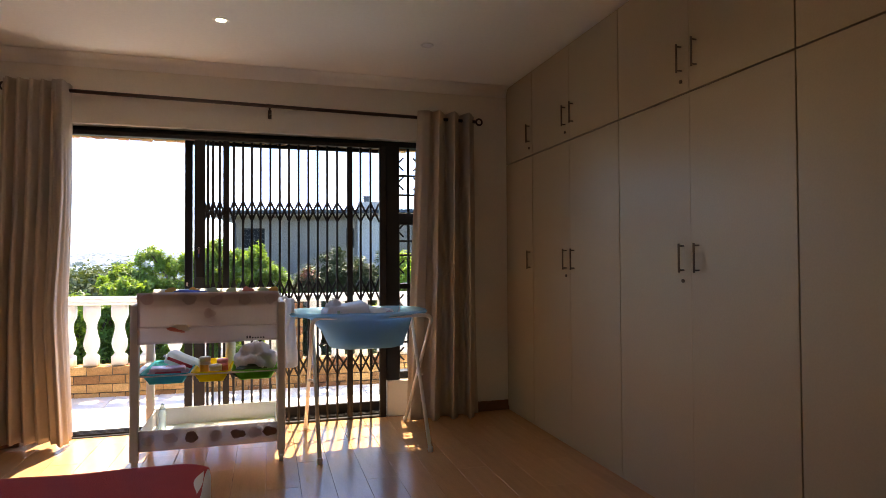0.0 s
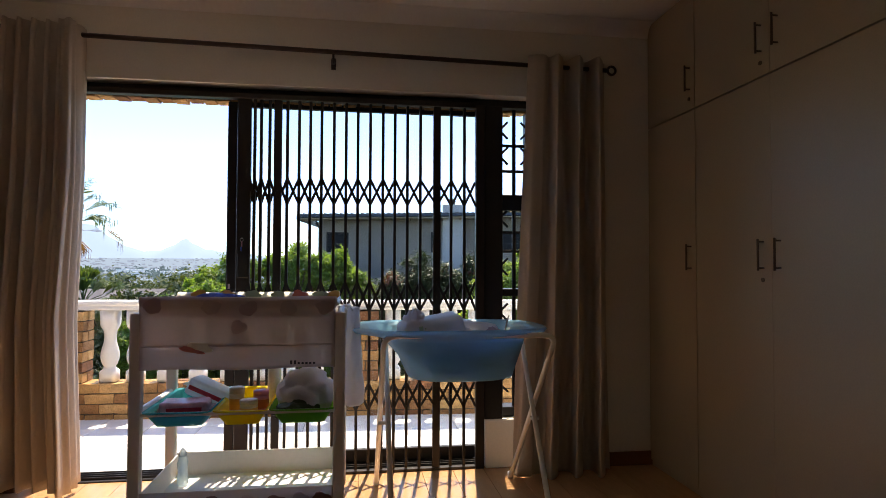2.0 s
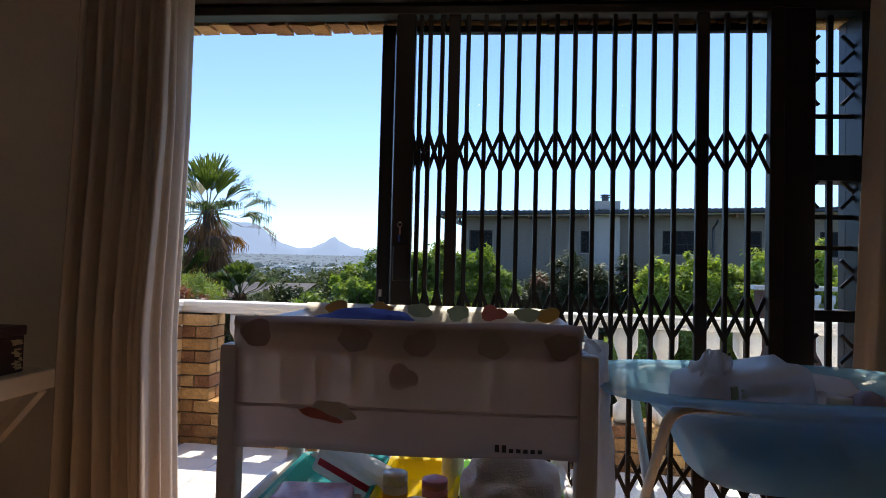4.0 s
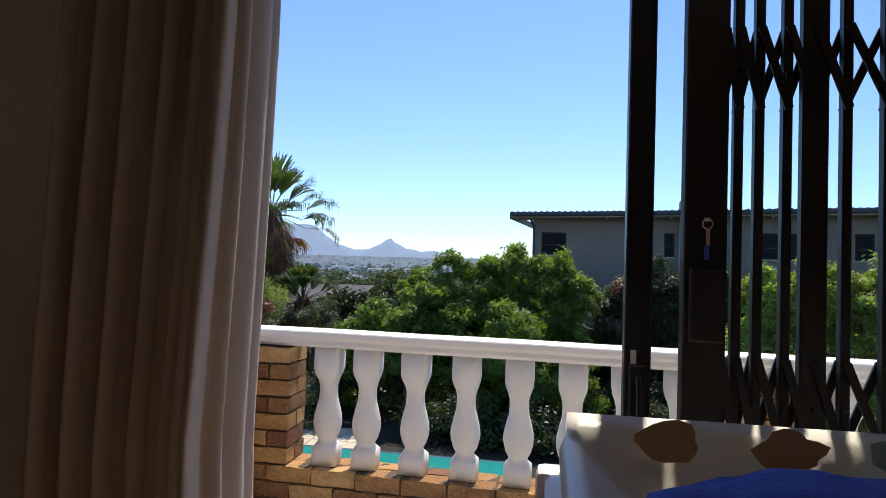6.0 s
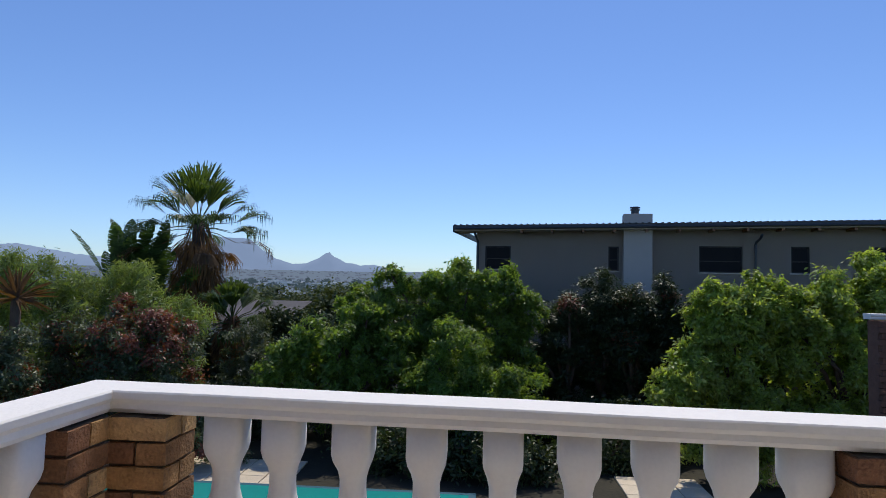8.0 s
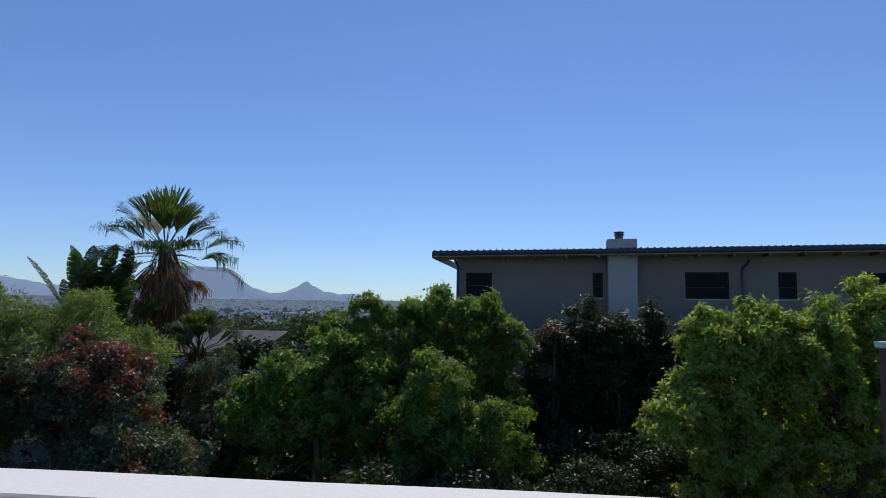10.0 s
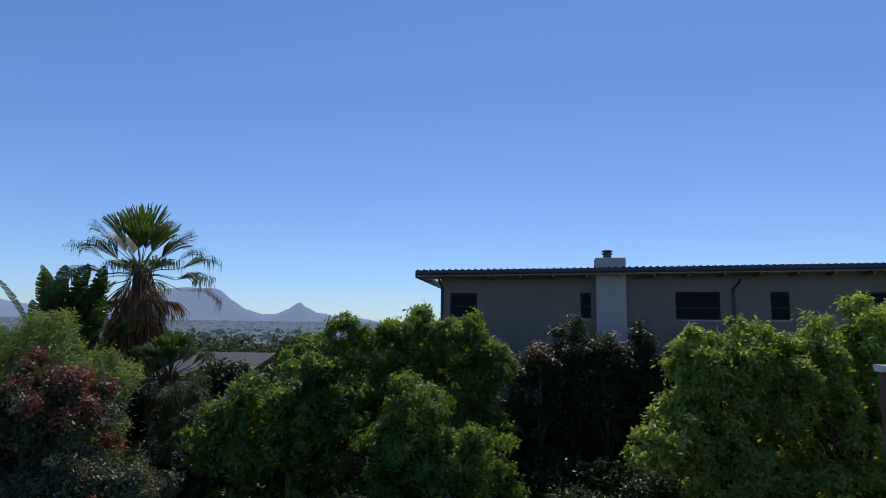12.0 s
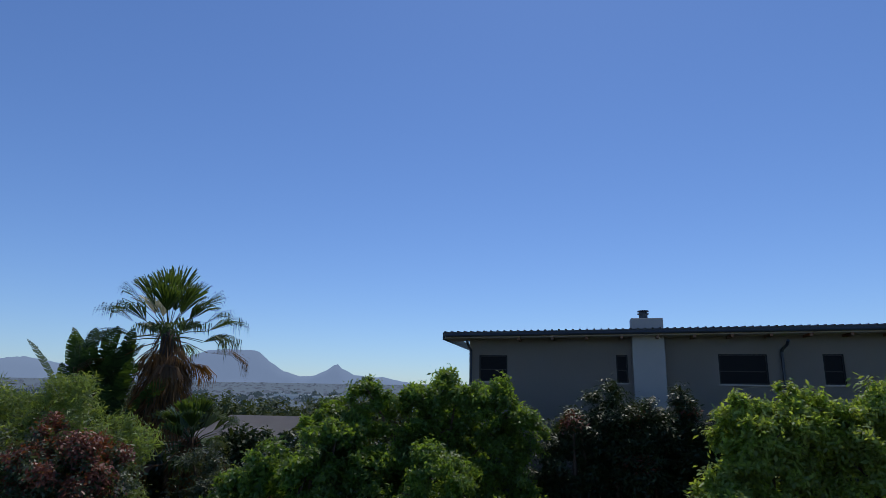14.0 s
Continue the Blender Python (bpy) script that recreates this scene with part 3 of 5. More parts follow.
part("lock_case", box(-0.252, GY - 0.034, 1.17, -0.188, GY - 0.02, 1.31, 0.004), M_GATE, gate)
keys = thing("key_bunch", "small key bunch with coloured tags hanging in the gate lock", "keys", "", (-0.225, GY - 0.04, 1.40))
keys.scale = (0.75, 0.75, 0.75)
part("ring", tube([(0.012 * math.cos(a), -0.004, 0.012 * math.sin(a) - 0.012) for a in [k * math.tau / 14 for k in range(14)]], 0.0014, sides=6, closed=True), M_STEEL, keys)
part("key", box(-0.006, -0.003, -0.004, 0.006, 0.010, 0.004, 0.001), M_STEEL, keys)
part("key", box(-0.004, -0.006, -0.065, 0.006, -0.004, -0.022, 0.001), M_PINK, keys, "red tag")
part("key", box(-0.008, -0.007, -0.10, 0.004, -0.005, -0.066, 0.001), M_BLUECLOTH, keys, "blue tag")


# ---------------------------------------------------------------- nappy changing trolley
def disc(c, r, flat, seed, squash=0.75):
    """A thin blob-shaped print, in the plane across y."""
    bm = bmesh.new()
    vs = []
    for k in range(18):
        a = k * math.tau / 18
        q = r * (1 + 0.45 * noise.noise(Vector((math.cos(a) * 1.3, math.sin(a) * 1.3, seed))))
        vs.append(bm.verts.new((c[0] + q * math.cos(a), c[1], c[2] + q * squash * math.sin(a))))
    bm.faces.new(vs)
    r = bmesh.ops.extrude_face_region(bm, geom=bm.faces[:])
    for v in [g for g in r["geom"] if isinstance(g, bmesh.types.BMVert)]:
        v.co.y -= flat
    return bm


TX0, TX1, TY0, TY1 = -0.525, 0.39, 4.76, 5.34
trolley = thing("changing_trolley", "white plastic changing trolley on castors with a frosted front panel", "changing table", "", (-0.07, 5.05, 0))
TL = Vector((-0.07, 5.05, 0))


def tpart(name, bm, mat, label="", smooth=False):
    o = part(name, bm, mat, trolley, label, smooth)
    o.location = -TL
    return o


for x in (TX0, TX1 - 0.052):
    for y in (TY0, TY1 - 0.05):
        leg = tpart("leg", box(x, y, 0.075, x + 0.052, y + 0.05, 1.03, 0.012, seg=2), M_PLASTIC)
        cx, cy = x + 0.026, y + 0.025
        bm = tube([(cx - 0.012, cy + 0.004, 0.028), (cx + 0.012, cy + 0.004, 0.028)], 0.028, sides=18)
        part("castor_wheel", bm, M_PLASTIC, leg, "grey white castor", True)
        part("castor_fork", box(cx - 0.018, cy - 0.014, 0.030, cx + 0.018, cy + 0.016, 0.078, 0.006), M_PLASTIC, leg)
    tpart("side_rail", box(x + 0.012, TY0 + 0.05, 0.985, x + 0.040, TY1 - 0.05, 1.03, 0.008), M_PLASTIC)
    tpart("side_rail", box(x + 0.012, TY0 + 0.05, 0.570, x + 0.040, TY1 - 0.05, 0.610, 0.008), M_PLASTIC)


def panel(u, v):
    x = TX0 + 0.045 + (TX1 - TX0 - 0.09) * u
    z = 0.785 + (1.10 - 0.785) * v
    y = TY0 - 0.006 + 0.018 * math.sin(v * math.pi * 1.0) * math.sin(u * math.pi) - 0.012 * (v > 0.78) + 0.004 * noise.noise(Vector((u * 6, v * 5, 1)))
    return Vector((x, y, z + 0.004 * math.sin(u * 9)))


tpart("front_panel", sheet(panel, 40, 16, thick=0.002), M_PANEL, "frosted plastic front panel with faded animal prints", True)
tpart("panel_pocket_edge", box(TX0 + 0.05, TY0 - 0.012, 0.885, TX1 - 0.05, TY0 - 0.006, 0.893, 0.002), M_PANEL)
for k, (px, pz, pr, mt) in enumerate(((-0.42, 1.06, 0.04, M_FAINT_R), (-0.19, 1.055, 0.042, M_FAINT_B), (-0.03, 1.05, 0.042, M_FAINT_R), (0.14, 1.05, 0.04, M_FAINT_B), (0.30, 1.055, 0.042, M_FAINT_B), (-0.07, 0.97, 0.035, M_FAINT_R))):
    tpart("animal_print", disc((px, TY0 - 0.022, pz), pr, 0.0012, k * 1.7), mt)
for k in range(7):
    tpart("lettering", box(0.15 + k * 0.0165, TY0 - 0.0125, 0.803, 0.160 + k * 0.0165, TY0 - 0.0115, 0.812 + (0.008 if k in (0, 1) else 0)), M_INK, "plain dark mark in place of lettering" if k == 0 else "")
bm = disc((0, 0, 0), 0.052, 0.001, 9.0, 0.22)
bmesh.ops.transform(bm, matrix=Matrix.Translation((-0.27, TY0 - 0.016, 0.872)) @ Matrix.Rotation(radians(14), 4, "Y"), verts=bm.verts)
tpart("pocket_packet", bm, M_PRINT_R, "red edge of a packet in the pocket")
bm = disc((0, 0, 0), 0.05, 0.001, 4.0, 0.4)
bmesh.ops.transform(bm, matrix=Matrix.Translation((-0.235, TY0 - 0.0135, 0.885)) @ Matrix.Rotation(radians(14), 4, "Y"), verts=bm.verts)
tpart("pocket_packet", bm, M_MAT, "pale packet in the pocket")
# things that stand behind the frosted panel
tpart("tray_bar", box(TX0 + 0.05, TY0 + 0.004, 0.585, TX1 - 0.05, TY0 + 0.028, 0.600, 0.003), M_STEEL)
tpart("tray_bar", box(TX0 + 0.05, TY1 - 0.028, 0.585, TX1 - 0.05, TY1 - 0.004, 0.600, 0.003), M_STEEL)


def tray(x0, x1, mat, word):
    t = thing("storage_tray", word + " plastic tray with sloping sides hung in the trolley", "tray", "coloured trays", ((x0 + x1) / 2, 5.05, 0.535))
    o = t.location.copy()
    bm = bmesh.new()
    rows = []
    for z, s, e in ((0.535, 0.045, 0), (0.600, 0.012, 0), (0.606, 0.0, 0), (0.600, 0.0, 0), (0.597, 0.008, 0), (0.545, 0.040, 1), (0.541, 0.05, 1)):
        a, b, c, d = x0 + s, x1 - s, TY0 - 0.005 + s, TY1 - 0.02 - s
        ring = []
        for px, py, q in ((a, c, 2), (b, c, 3), (b, d, 0), (a, d, 1)):
            for i in range(4):
                ang = (q + i / 3) * math.pi / 2
                r = 0.022
                ox = px + (r if px == a else -r)
                oy = py + (r if py == c else -r)
                ring.append(bm.verts.new((ox - o.x + r * math.cos(ang), oy - o.y + r * math.sin(ang), z - o.z)))
        rows.append(ring)
    n = len(rows[0])
    for a, b in zip(rows, rows[1:]):
        for k in range(n):
            bm.faces.new((a[k], a[(k + 1) % n], b[(k + 1) % n], b[k]))
    bm.faces.new(rows[0][::-1])
    bm.faces.new(rows[-1])
    part("shell", bm, mat, t, "", False)
    return t


tray(-0.47, -0.185, M_TEAL, "teal")
tray(-0.18, 0.055, M_YELLOW, "yellow")
tray(0.06, 0.345, M_GREEN, "green")
# lower tub with printed front
bm = box(TX0 + 0.055, TY0 + 0.02, 0.150, TX1 - 0.055, TY1 - 0.02, 0.158, 0.002)
tpart("tub_floor", bm, M_PLASTIC)
for y0, y1, zz in ((TY0 + 0.004, TY0 + 0.012, 0.262), (TY1 - 0.016, TY1 - 0.008, 0.272)):
    tpart("tub_side", box(TX0 + 0.05, y0, 0.135, TX1 - 0.05, y1, zz, 0.003), M_PANEL if y0 < 5 else M_PLASTIC)
for x in (TX0 + 0.052, TX1 - 0.060):
    tpart("tub_side", box(x, TY0 + 0.012, 0.135, x + 0.008, TY1 - 0.016, 0.262, 0.003), M_PLASTIC)
for k, (px, mt) in enumerate(((-0.42, M_FAINT_B), (-0.30, M_FAINT_R), (-0.17, M_PRINT_B), (-0.03, M_FAINT_R), (0.10, M_PRINT_B), (0.20, M_FAINT_R), (0.29, M_PRINT_B))):
    tpart("animal_print", disc((px, TY0 + 0.003, 0.205), 0.042, 0.0012, 3.3 + k), mt)


def mat_top(u, v):
    x = TX0 + 0.04 + (TX1 - TX0 - 0.08) * u
    y = TY0 + (TY1 - TY0) * v
    edge = max(0, abs(v - 0.5) * 2 - 0.72) / 0.28
    edge2 = max(0, abs(u - 0.5) * 2 - 0.82) / 0.18
    return Vector((x, y, 1.015 + 0.085 * max(edge, edge2 * 0.7) ** 0.8))


mat_thing = thing("changing_mat", "cream padded vinyl changing mat with coloured animal prints on the trolley", "changing mat", "", (-0.07, 5.05, 1.0))
o = part("pad", sheet(mat_top, 40, 30, thick=0.02), M_MAT, mat_thing, "", True)
o.location = -mat_thing.location
for k, (px, mt) in enumerate(((-0.36, M_PRINT_O), (-0.22, M_PRINT_O), (-0.10, M_PRINT_G), (0.03, M_PRINT_G), (0.14, M_PRINT_R), (0.25, M_PRINT_G), (0.32, M_PRINT_O))):
    o = part("animal_print", disc((px, TY1 - 0.066, 1.085), 0.04, 0.002, k * 2.2, 0.6), mt, mat_thing)
    o.location = -mat_thing.location


def cloth_heap(c, size, seed, amp=0.25):
    bm = bmesh.new()
    bmesh.ops.create_icosphere(bm, subdivisions=4, radius=1.0)
    for v in bm.verts:
        n = noise.noise_vector(v.co * 1.6 + Vector((seed, 0, 0)))
        f = 1 + amp * noise.noise(v.co * 2.3 + Vector((0, seed, 0))) + amp * 0.5 * abs(noise.noise(v.co * 5 + Vector((seed, seed, 0))))
        p = v.co * f + n * amp * 0.4
        p.z = max(p.z, -0.62)
        v.co = Vector((p.x * size[0], p.y * size[1], (p.z + 0.62) * size[2]))
    return bm


def heap(name, c, size, seed, mat, label, category, amp=0.25, turn=0):
    bm = cloth_heap(c, size, seed, amp)
    bmesh.ops.transform(bm, matrix=Matrix.Translation(c) @ Matrix.Rotation(radians(turn), 4, "Z"), verts=bm.verts)
    return tagged(part(name, bm, mat, None, "", True), label, category)


heap("folded_towel", (-0.24, 5.10, 1.022), (0.155, 0.13, 0.048), 4.0, M_BLUECLOTH, "blue folded cloth lying on the changing mat", "cloth", 0.18)


def packet(name, c, size, mat, label, category, turn=0.0, tilt=0.0, seed=1.0):
    """A soft puffed wrapper with sealed ends."""
    t = thing(name, label, category, "", c)
    bm = box(-size[0] / 2, -size[1] / 2, 0, size[0] / 2, size[1] / 2, size[2], min(size) * 0.3, seg=3)
    bmesh.ops.subdivide_edges(bm, edges=bm.edges[:], cuts=1, use_grid_fill=True)
    lumpy(bm, min(size) * 0.10, 14, seed)
    part("wrapper", bm, mat, t, "", True)
    for s in (-1, 1):
        e = sheet(lambda u, v: Vector((s * (size[0] / 2 - 0.006 + 0.022 * u), (v - 0.5) * size[1] * 0.9, size[2] * 0.5 + 0.006 * math.sin(v * 25 + seed))), 3, 14, thick=0.001)
        part("sealed_end", e, mat, t)
    t.rotation_euler = (0, radians(tilt), radians(turn))
    return t


p = packet("wipes_packet", (-0.335, 4.95, 0.543), (0.21, 0.15, 0.075), M_PINK, "pink and purple packet of baby wipes in the teal tray", "wipes packet", 4, 0, 1.0)
part("print_band", box(-0.07, -0.0785, 0.02, 0.08, -0.0765, 0.055, 0.0005), M_REDPRINT, p)
p = packet("wipes_packet", (-0.27, 5.13, 0.575), (0.24, 0.13, 0.085), M_BAG, "white packet of wipes with a red stripe in the teal tray", "wipes packet", -12, 22, 2.0)
part("print_band", box(-0.10, -0.067, 0.035, 0.10, -0.0655, 0.056, 0.0005), M_REDPRINT, p)


def jar(c, r, h, mat, lid, label, pump=False):
    t = thing("cream_jar", label, "jar", "jars in the yellow tray", c)
    part("pot", turned([(r * 0.9, 0), (r, 0.006), (r, h * 0.72), (r * 0.93, h * 0.76), (r * 0.9, h * 0.76)], sides=24), mat, t, "", True)
    part("lid", turned([(r * 0.90, h * 0.762), (r * 1.02, h * 0.765), (r * 1.02, h * 0.97), (r * 0.95, h), (0.002, h)], sides=24), lid, t, "", True)
    part("label_band", turned([(r * 1.004, h * 0.18), (r * 1.008, h * 0.19), (r * 1.008, h * 0.58), (r * 1.004, h * 0.59)], sides=24), M_PRINT_O if lid is M_JAR else M_PRINT_R, t, "", True)
    return t


jar((-0.115, 4.98, 0.542), 0.034, 0.125, M_JAR, M_JAR, "tall cream plastic jar with a band label")
jar((-0.045, 4.885, 0.542), 0.040, 0.085, M_JAR, M_JAR, "white jar of cream with an orange label")
jar((-0.01, 5.02, 0.542), 0.036, 0.10, M_PINKLID, M_PINKLID, "round pink plastic jar")
heap("folded_towel", (0.20, 5.02, 0.545), (0.135, 0.17, 0.115), 7.0, M_TOWEL, "crumpled grey white towel in the green tray", "towel", 0.3)
heap("dark_cloth", (0.17, 4.86, 0.545), (0.10, 0.06, 0.045), 11.0, M_LEAF_B, "dark green cloth in the green tray", "cloth", 0.25)
# bottle and box standing on the back of the tray shelf, seen dimly through the panel
b = thing("lotion_bottle", "white plastic lotion bottle behind the frosted panel", "bottle", "", (0.03, 5.19, 0.542))
part("body", turned([(0.030, 0), (0.034, 0.01), (0.034, 0.30), (0.018, 0.335), (0.018, 0.35)], sides=20), M_JAR, b, "", True)
part("cap", turned([(0.020, 0.351), (0.020, 0.385), (0.016, 0.39)], sides=16), M_PLASTIC, b)


def bag_shape(u, v):
    a = u * math.tau
    w = (0.045 + 0.055 * (1 - v) ** 0.7) * (1 if v > 0.04 else 0.75)
    x = 0.425 + 0.045 * math.cos(a) * (0.6 + 0.6 * (1 - v)) + 0.010 * noise.noise(Vector((math.cos(a) * 2, v * 6, math.sin(a) * 2)))
    y = 5.02 + w * 1.5 * math.sin(a) + 0.012 * noise.noise(Vector((math.cos(a) * 2, v * 7 + 4, math.sin(a) * 2)))
    return Vector((x, y, 0.575 + v * 0.46))


bag = thing("carrier_bag", "crumpled white plastic bag hanging from the side of the trolley", "plastic bag", "", (0.425, 5.02, 0.575))
o = part("bag_body", sheet(bag_shape, 32, 22), M_BAG, bag, "", True)
o.location = -bag.location
o = part("bag_handle", tube(arc([(0.42, 4.93, 1.02), (0.405, 4.93, 1.045), (0.375, 5.0, 1.045), (0.405, 5.09, 1.045), (0.42, 5.10, 1.02)], 0.03), 0.006, sides=6), M_BAG, bag)
o.location = -bag.location
toy = thing("baby_bottle", "clear pale blue plastic bottle lying in the lower tub", "bottle", "", (-0.40, 5.16, 0.16))
part("body", turned([(0.022, 0), (0.026, 0.01), (0.022, 0.07), (0.026, 0.11), (0.016, 0.14)], sides=20), M_PALE, toy, "", True)
part("cap", turned([(0.018, 0.141), (0.018, 0.16), (0.006, 0.18)], sides=16), M_PALE, toy, "", True)
card = thing("papers", "small stack of folded papers in the lower tub", "papers", "", (-0.22, 4.98, 0.159))
for k in range(3):
    part("sheet", box(-0.10 + 0.012 * k, -0.07, 0.004 * k, 0.09 + 0.012 * k, 0.07, 0.004 * k + 0.003), (M_SHEET, M_MAUVE, M_SHEET)[k], card)

# ---------------------------------------------------------------- baby bath on its folding stand
stand = thing("bath_stand", "white enamelled steel folding stand with crossed legs", "stand", "", (0.95, 5.05, 0))


def spart(name, bm, mat, label="", smooth=True):
    o = part(name, bm, mat, stand, label, smooth)
    o.location = (-0.95, -5.05, 0)
    return o


LXA, LXB = 0.565, 1.385
spart("leg_frame", tube(arc([(0.56, 5.50, 0.012), (LXA, 4.80, 0.915), (LXB, 4.80, 0.911), (1.345, 5.51, 0.012)], 0.07, 6), 0.0135, sides=12), M_STEEL, "front top bar running down to the back feet")
spart("leg_frame", tube(arc([(0.60, 4.655, 0.012), (LXA + 0.03, 5.36, 0.915), (LXB - 0.03, 5.36, 0.911), (1.336, 4.69, 0.012)], 0.07, 6), 0.0135, sides=12), M_STEEL, "back top bar running down to the front feet")
for x, y in ((0.56, 5.50), (1.345, 5.51), (0.60, 4.655), (1.336, 4.69)):
    spart("rubber_foot", turned([(0.016, 0), (0.017, 0.004), (0.017, 0.034), (0.014, 0.036)], sides=14, at=(x, y, 0)), M_PLASTIC)
for x in (0.575, 1.365):
    spart("pivot", tube([(x - 0.022, 5.085, 0.45), (x + 0.022, 5.085, 0.45)], 0.010, sides=12), M_STEEL)

bath = thing("baby_bath", "translucent blue plastic baby bath with a wide rolled rim", "baby bath", "", (0.90, 5.07, 0.68))


def bath_wall(prof, name, mat, label=""):
    bm = bmesh.new()
    rings = []
    for hx, hy, z, ox in prof:
        ring = []
        for k in range(56):
            a = k * math.tau / 56
            c, s = math.cos(a), math.sin(a)
            e = 0.62
            ring.append(bm.verts.new((ox + hx * math.copysign(abs(c) ** e, c), hy * math.copysign(abs(s) ** e, s), z)))
        rings.append(ring)
    for a, b in zip(rings, rings[1:]):
        for k in range(56):
            bm.faces.new((a[k], a[(k + 1) % 56], b[(k + 1) % 56], b[k]))
    bm.faces.new(rings[0][::-1])
    if len(prof) > 6:
        bm.faces.new(rings[-1])
    return part(name, bm, mat, bath, label, True)


bath_wall([(0.22, 0.17, 0.0, 0.06), (0.262, 0.205, 0.012, 0.058), (0.300, 0.238, 0.12, 0.052), (0.335, 0.262, 0.195, 0.035), (0.39, 0.282, 0.222, 0.012), (0.482, 0.315, 0.238, 0), (0.492, 0.322, 0.252, 0),
           (0.482, 0.318, 0.262, 0), (0.43, 0.295, 0.258, 0), (0.375, 0.268, 0.232, 0.015), (0.306, 0.236, 0.12, 0.05), (0.266, 0.202, 0.020, 0.058), (0.22, 0.17, 0.008, 0.06)], "shell", M_BLUE)
part("drain_plug", tube([(0.03, -0.06, -0.016), (0.03, -0.06, 0.0)], 0.018, sides=14), M_BLUE, bath)
# what lies in the bath
nap = packet("nappy_pack", (0.82, 5.02, 0.825), (0.33, 0.21, 0.16), M_BAG, "large white plastic pack of nappies lying in the bath", "nappy pack", 8, -8, 5.0)
for k in range(6):
    part("lettering", box(-0.08 + k * 0.026, -0.104, 0.10, -0.06 + k * 0.026, -0.1005, 0.124 + 0.010 * (k in (0, 2)), 0.001), M_PRINT_G, nap)
packet("nappy_pack", (1.02, 5.14, 0.78), (0.26, 0.20, 0.17), M_BAG, "crumpled open pack of nappies in the bath", "nappy pack", -20, 10, 8.0)
heap("crumpled_bag", (0.72, 4.98, 0.83), (0.05, 0.05, 0.115), 21.0, M_BAG, "crumpled top of a thin white plastic bag", "plastic bag", 0.5)
heap("dark_bag", (1.13, 4.98, 0.80), (0.10, 0.09, 0.075), 17.0, M_MAUVE, "dark soft bag lying in the bath", "bag", 0.3)
jar((1.03, 4.96, 0.82), 0.028, 0.10, M_JAR, M_JAR, "small cream bottle in the bath")
stick = thing("thin_brush", "thin white stick-handled brush leaning in the bath", "brush", "", (1.17, 5.02, 0.84))
part("handle", tube([(0, 0, 0), (0.035, -0.01, 0.15)], 0.004, sides=8), M_PLASTIC, stick)
part("bristles", turned([(0.008, -0.03), (0.012, -0.015), (0.006, 0.0)], sides=10), M_BLUECLOTH, stick)
heap("folded_nappies", (0.95, 5.07, 0.705), (0.16, 0.12, 0.075), 25.0, M_BLUECLOTH, "dark blue folded cloths at the bottom of the bath", "cloth", 0.2)

# ---------------------------------------------------------------- bed corner and wall shelf
bed = thing("bed", "low bed with a red blanket over a white sheet", "bed", "", (-0.85, 2.4, 0))


def bpart(name, bm, mat, label="", smooth=False):
    o = part(name, bm, mat, bed, label, smooth)
    o.location = (0.85, -2.4, 0)
    return o


BX0, BX1, BY0, BY1 = -2.16, 0.07, 1.85, 3.37
bpart("base", box(BX0, BY0 + 0.02, 0.08, BX1 - 0.03, BY1 - 0.03, 0.26, 0.01), M_WHITEWOOD)
bpart("mattress", box(BX0, BY0, 0.262, BX1 - 0.01, BY1 - 0.01, 0.468, 0.05, seg=3), M_SHEET, "white fitted sheet over the mattress", True)


def blanket(u, v):
    x, y = BX0 + (BX1 - BX0 - 0.02) * u, BY0 - 0.02 + (BY1 - BY0 + 0.035) * v
    z = 0.482 + 0.008 * noise.noise(Vector((x * 4, y * 4, 2))) - (0.10 * max(0, (v - 0.965) / 0.035) ** 2) - 0.02 * max(0, (u - 0.97) / 0.03)
    return Vector((x - 0.02 * noise.noise(Vector((y * 3, 0, 5))), y, z))


bpart("blanket", sheet(blanket, 50, 50, thick=0.008), M_RED, "red woven blanket", True)
for x in (BX0 + 0.06, BX1 - 0.12):
    for y in (BY0 + 0.08, BY1 - 0.10):
        bpart("leg", box(x, y, 0, x + 0.05, y + 0.05, 0.08, 0.004), M_WHITEWOOD)

shelf = thing("wall_shelf", "white painted board shelf on a slanting bracket", "shelf", "", (-1.72, 5.1, 0.785))
o = part("board", box(-0.478, -0.42, -0.035, 0.25, 0.37, 0.035, 0.004), M_WHITEWOOD, shelf)
bm = tube([(0.22, 0.33, -0.035), (-0.478, 0.33, -0.85)], 0.026, sides=4)
part("bracket", bm, M_WHITEWOOD, shelf)
bm = tube([(0.19, -0.32, -0.035), (-0.478, -0.32, -0.85)], 0.026, sides=4)
part("bracket", bm, M_WHITEWOOD, shelf)
kb = thing("keepsake_box", "dark printed keepsake box with pale gold corners on the shelf", "box", "", (-1.645, 5.22, 0.821))
part("body", box(-0.15, -0.10, 0, 0.12, 0.16, 0.13, 0.004), M_BOX, kb)
part("lid", box(-0.155, -0.105, 0.13, 0.125, 0.165, 0.165, 0.004), M_BOX, kb)
side_print, front_print = bmesh.new(), bmesh.new()
for k in range(26):
    a = random.random()
    tube([(0.1212 + 0.0005, 0.09 + 0.06 * random.random(), 0.012 + 0.11 * a), (0.1215, 0.10 + 0.05 * random.random(), 0.02 + 0.10 * a)], 0.0035, side_print, 5)
    tube([(0.06 + 0.05 * random.random(), -0.1013, 0.012 + 0.11 * a), (0.075 + 0.04 * random.random(), -0.1015, 0.02 + 0.10 * a)], 0.0035, front_print, 5)
part("gold_print", side_print, M_GOLD, kb)
part("gold_print", front_print, M_GOLD, kb)
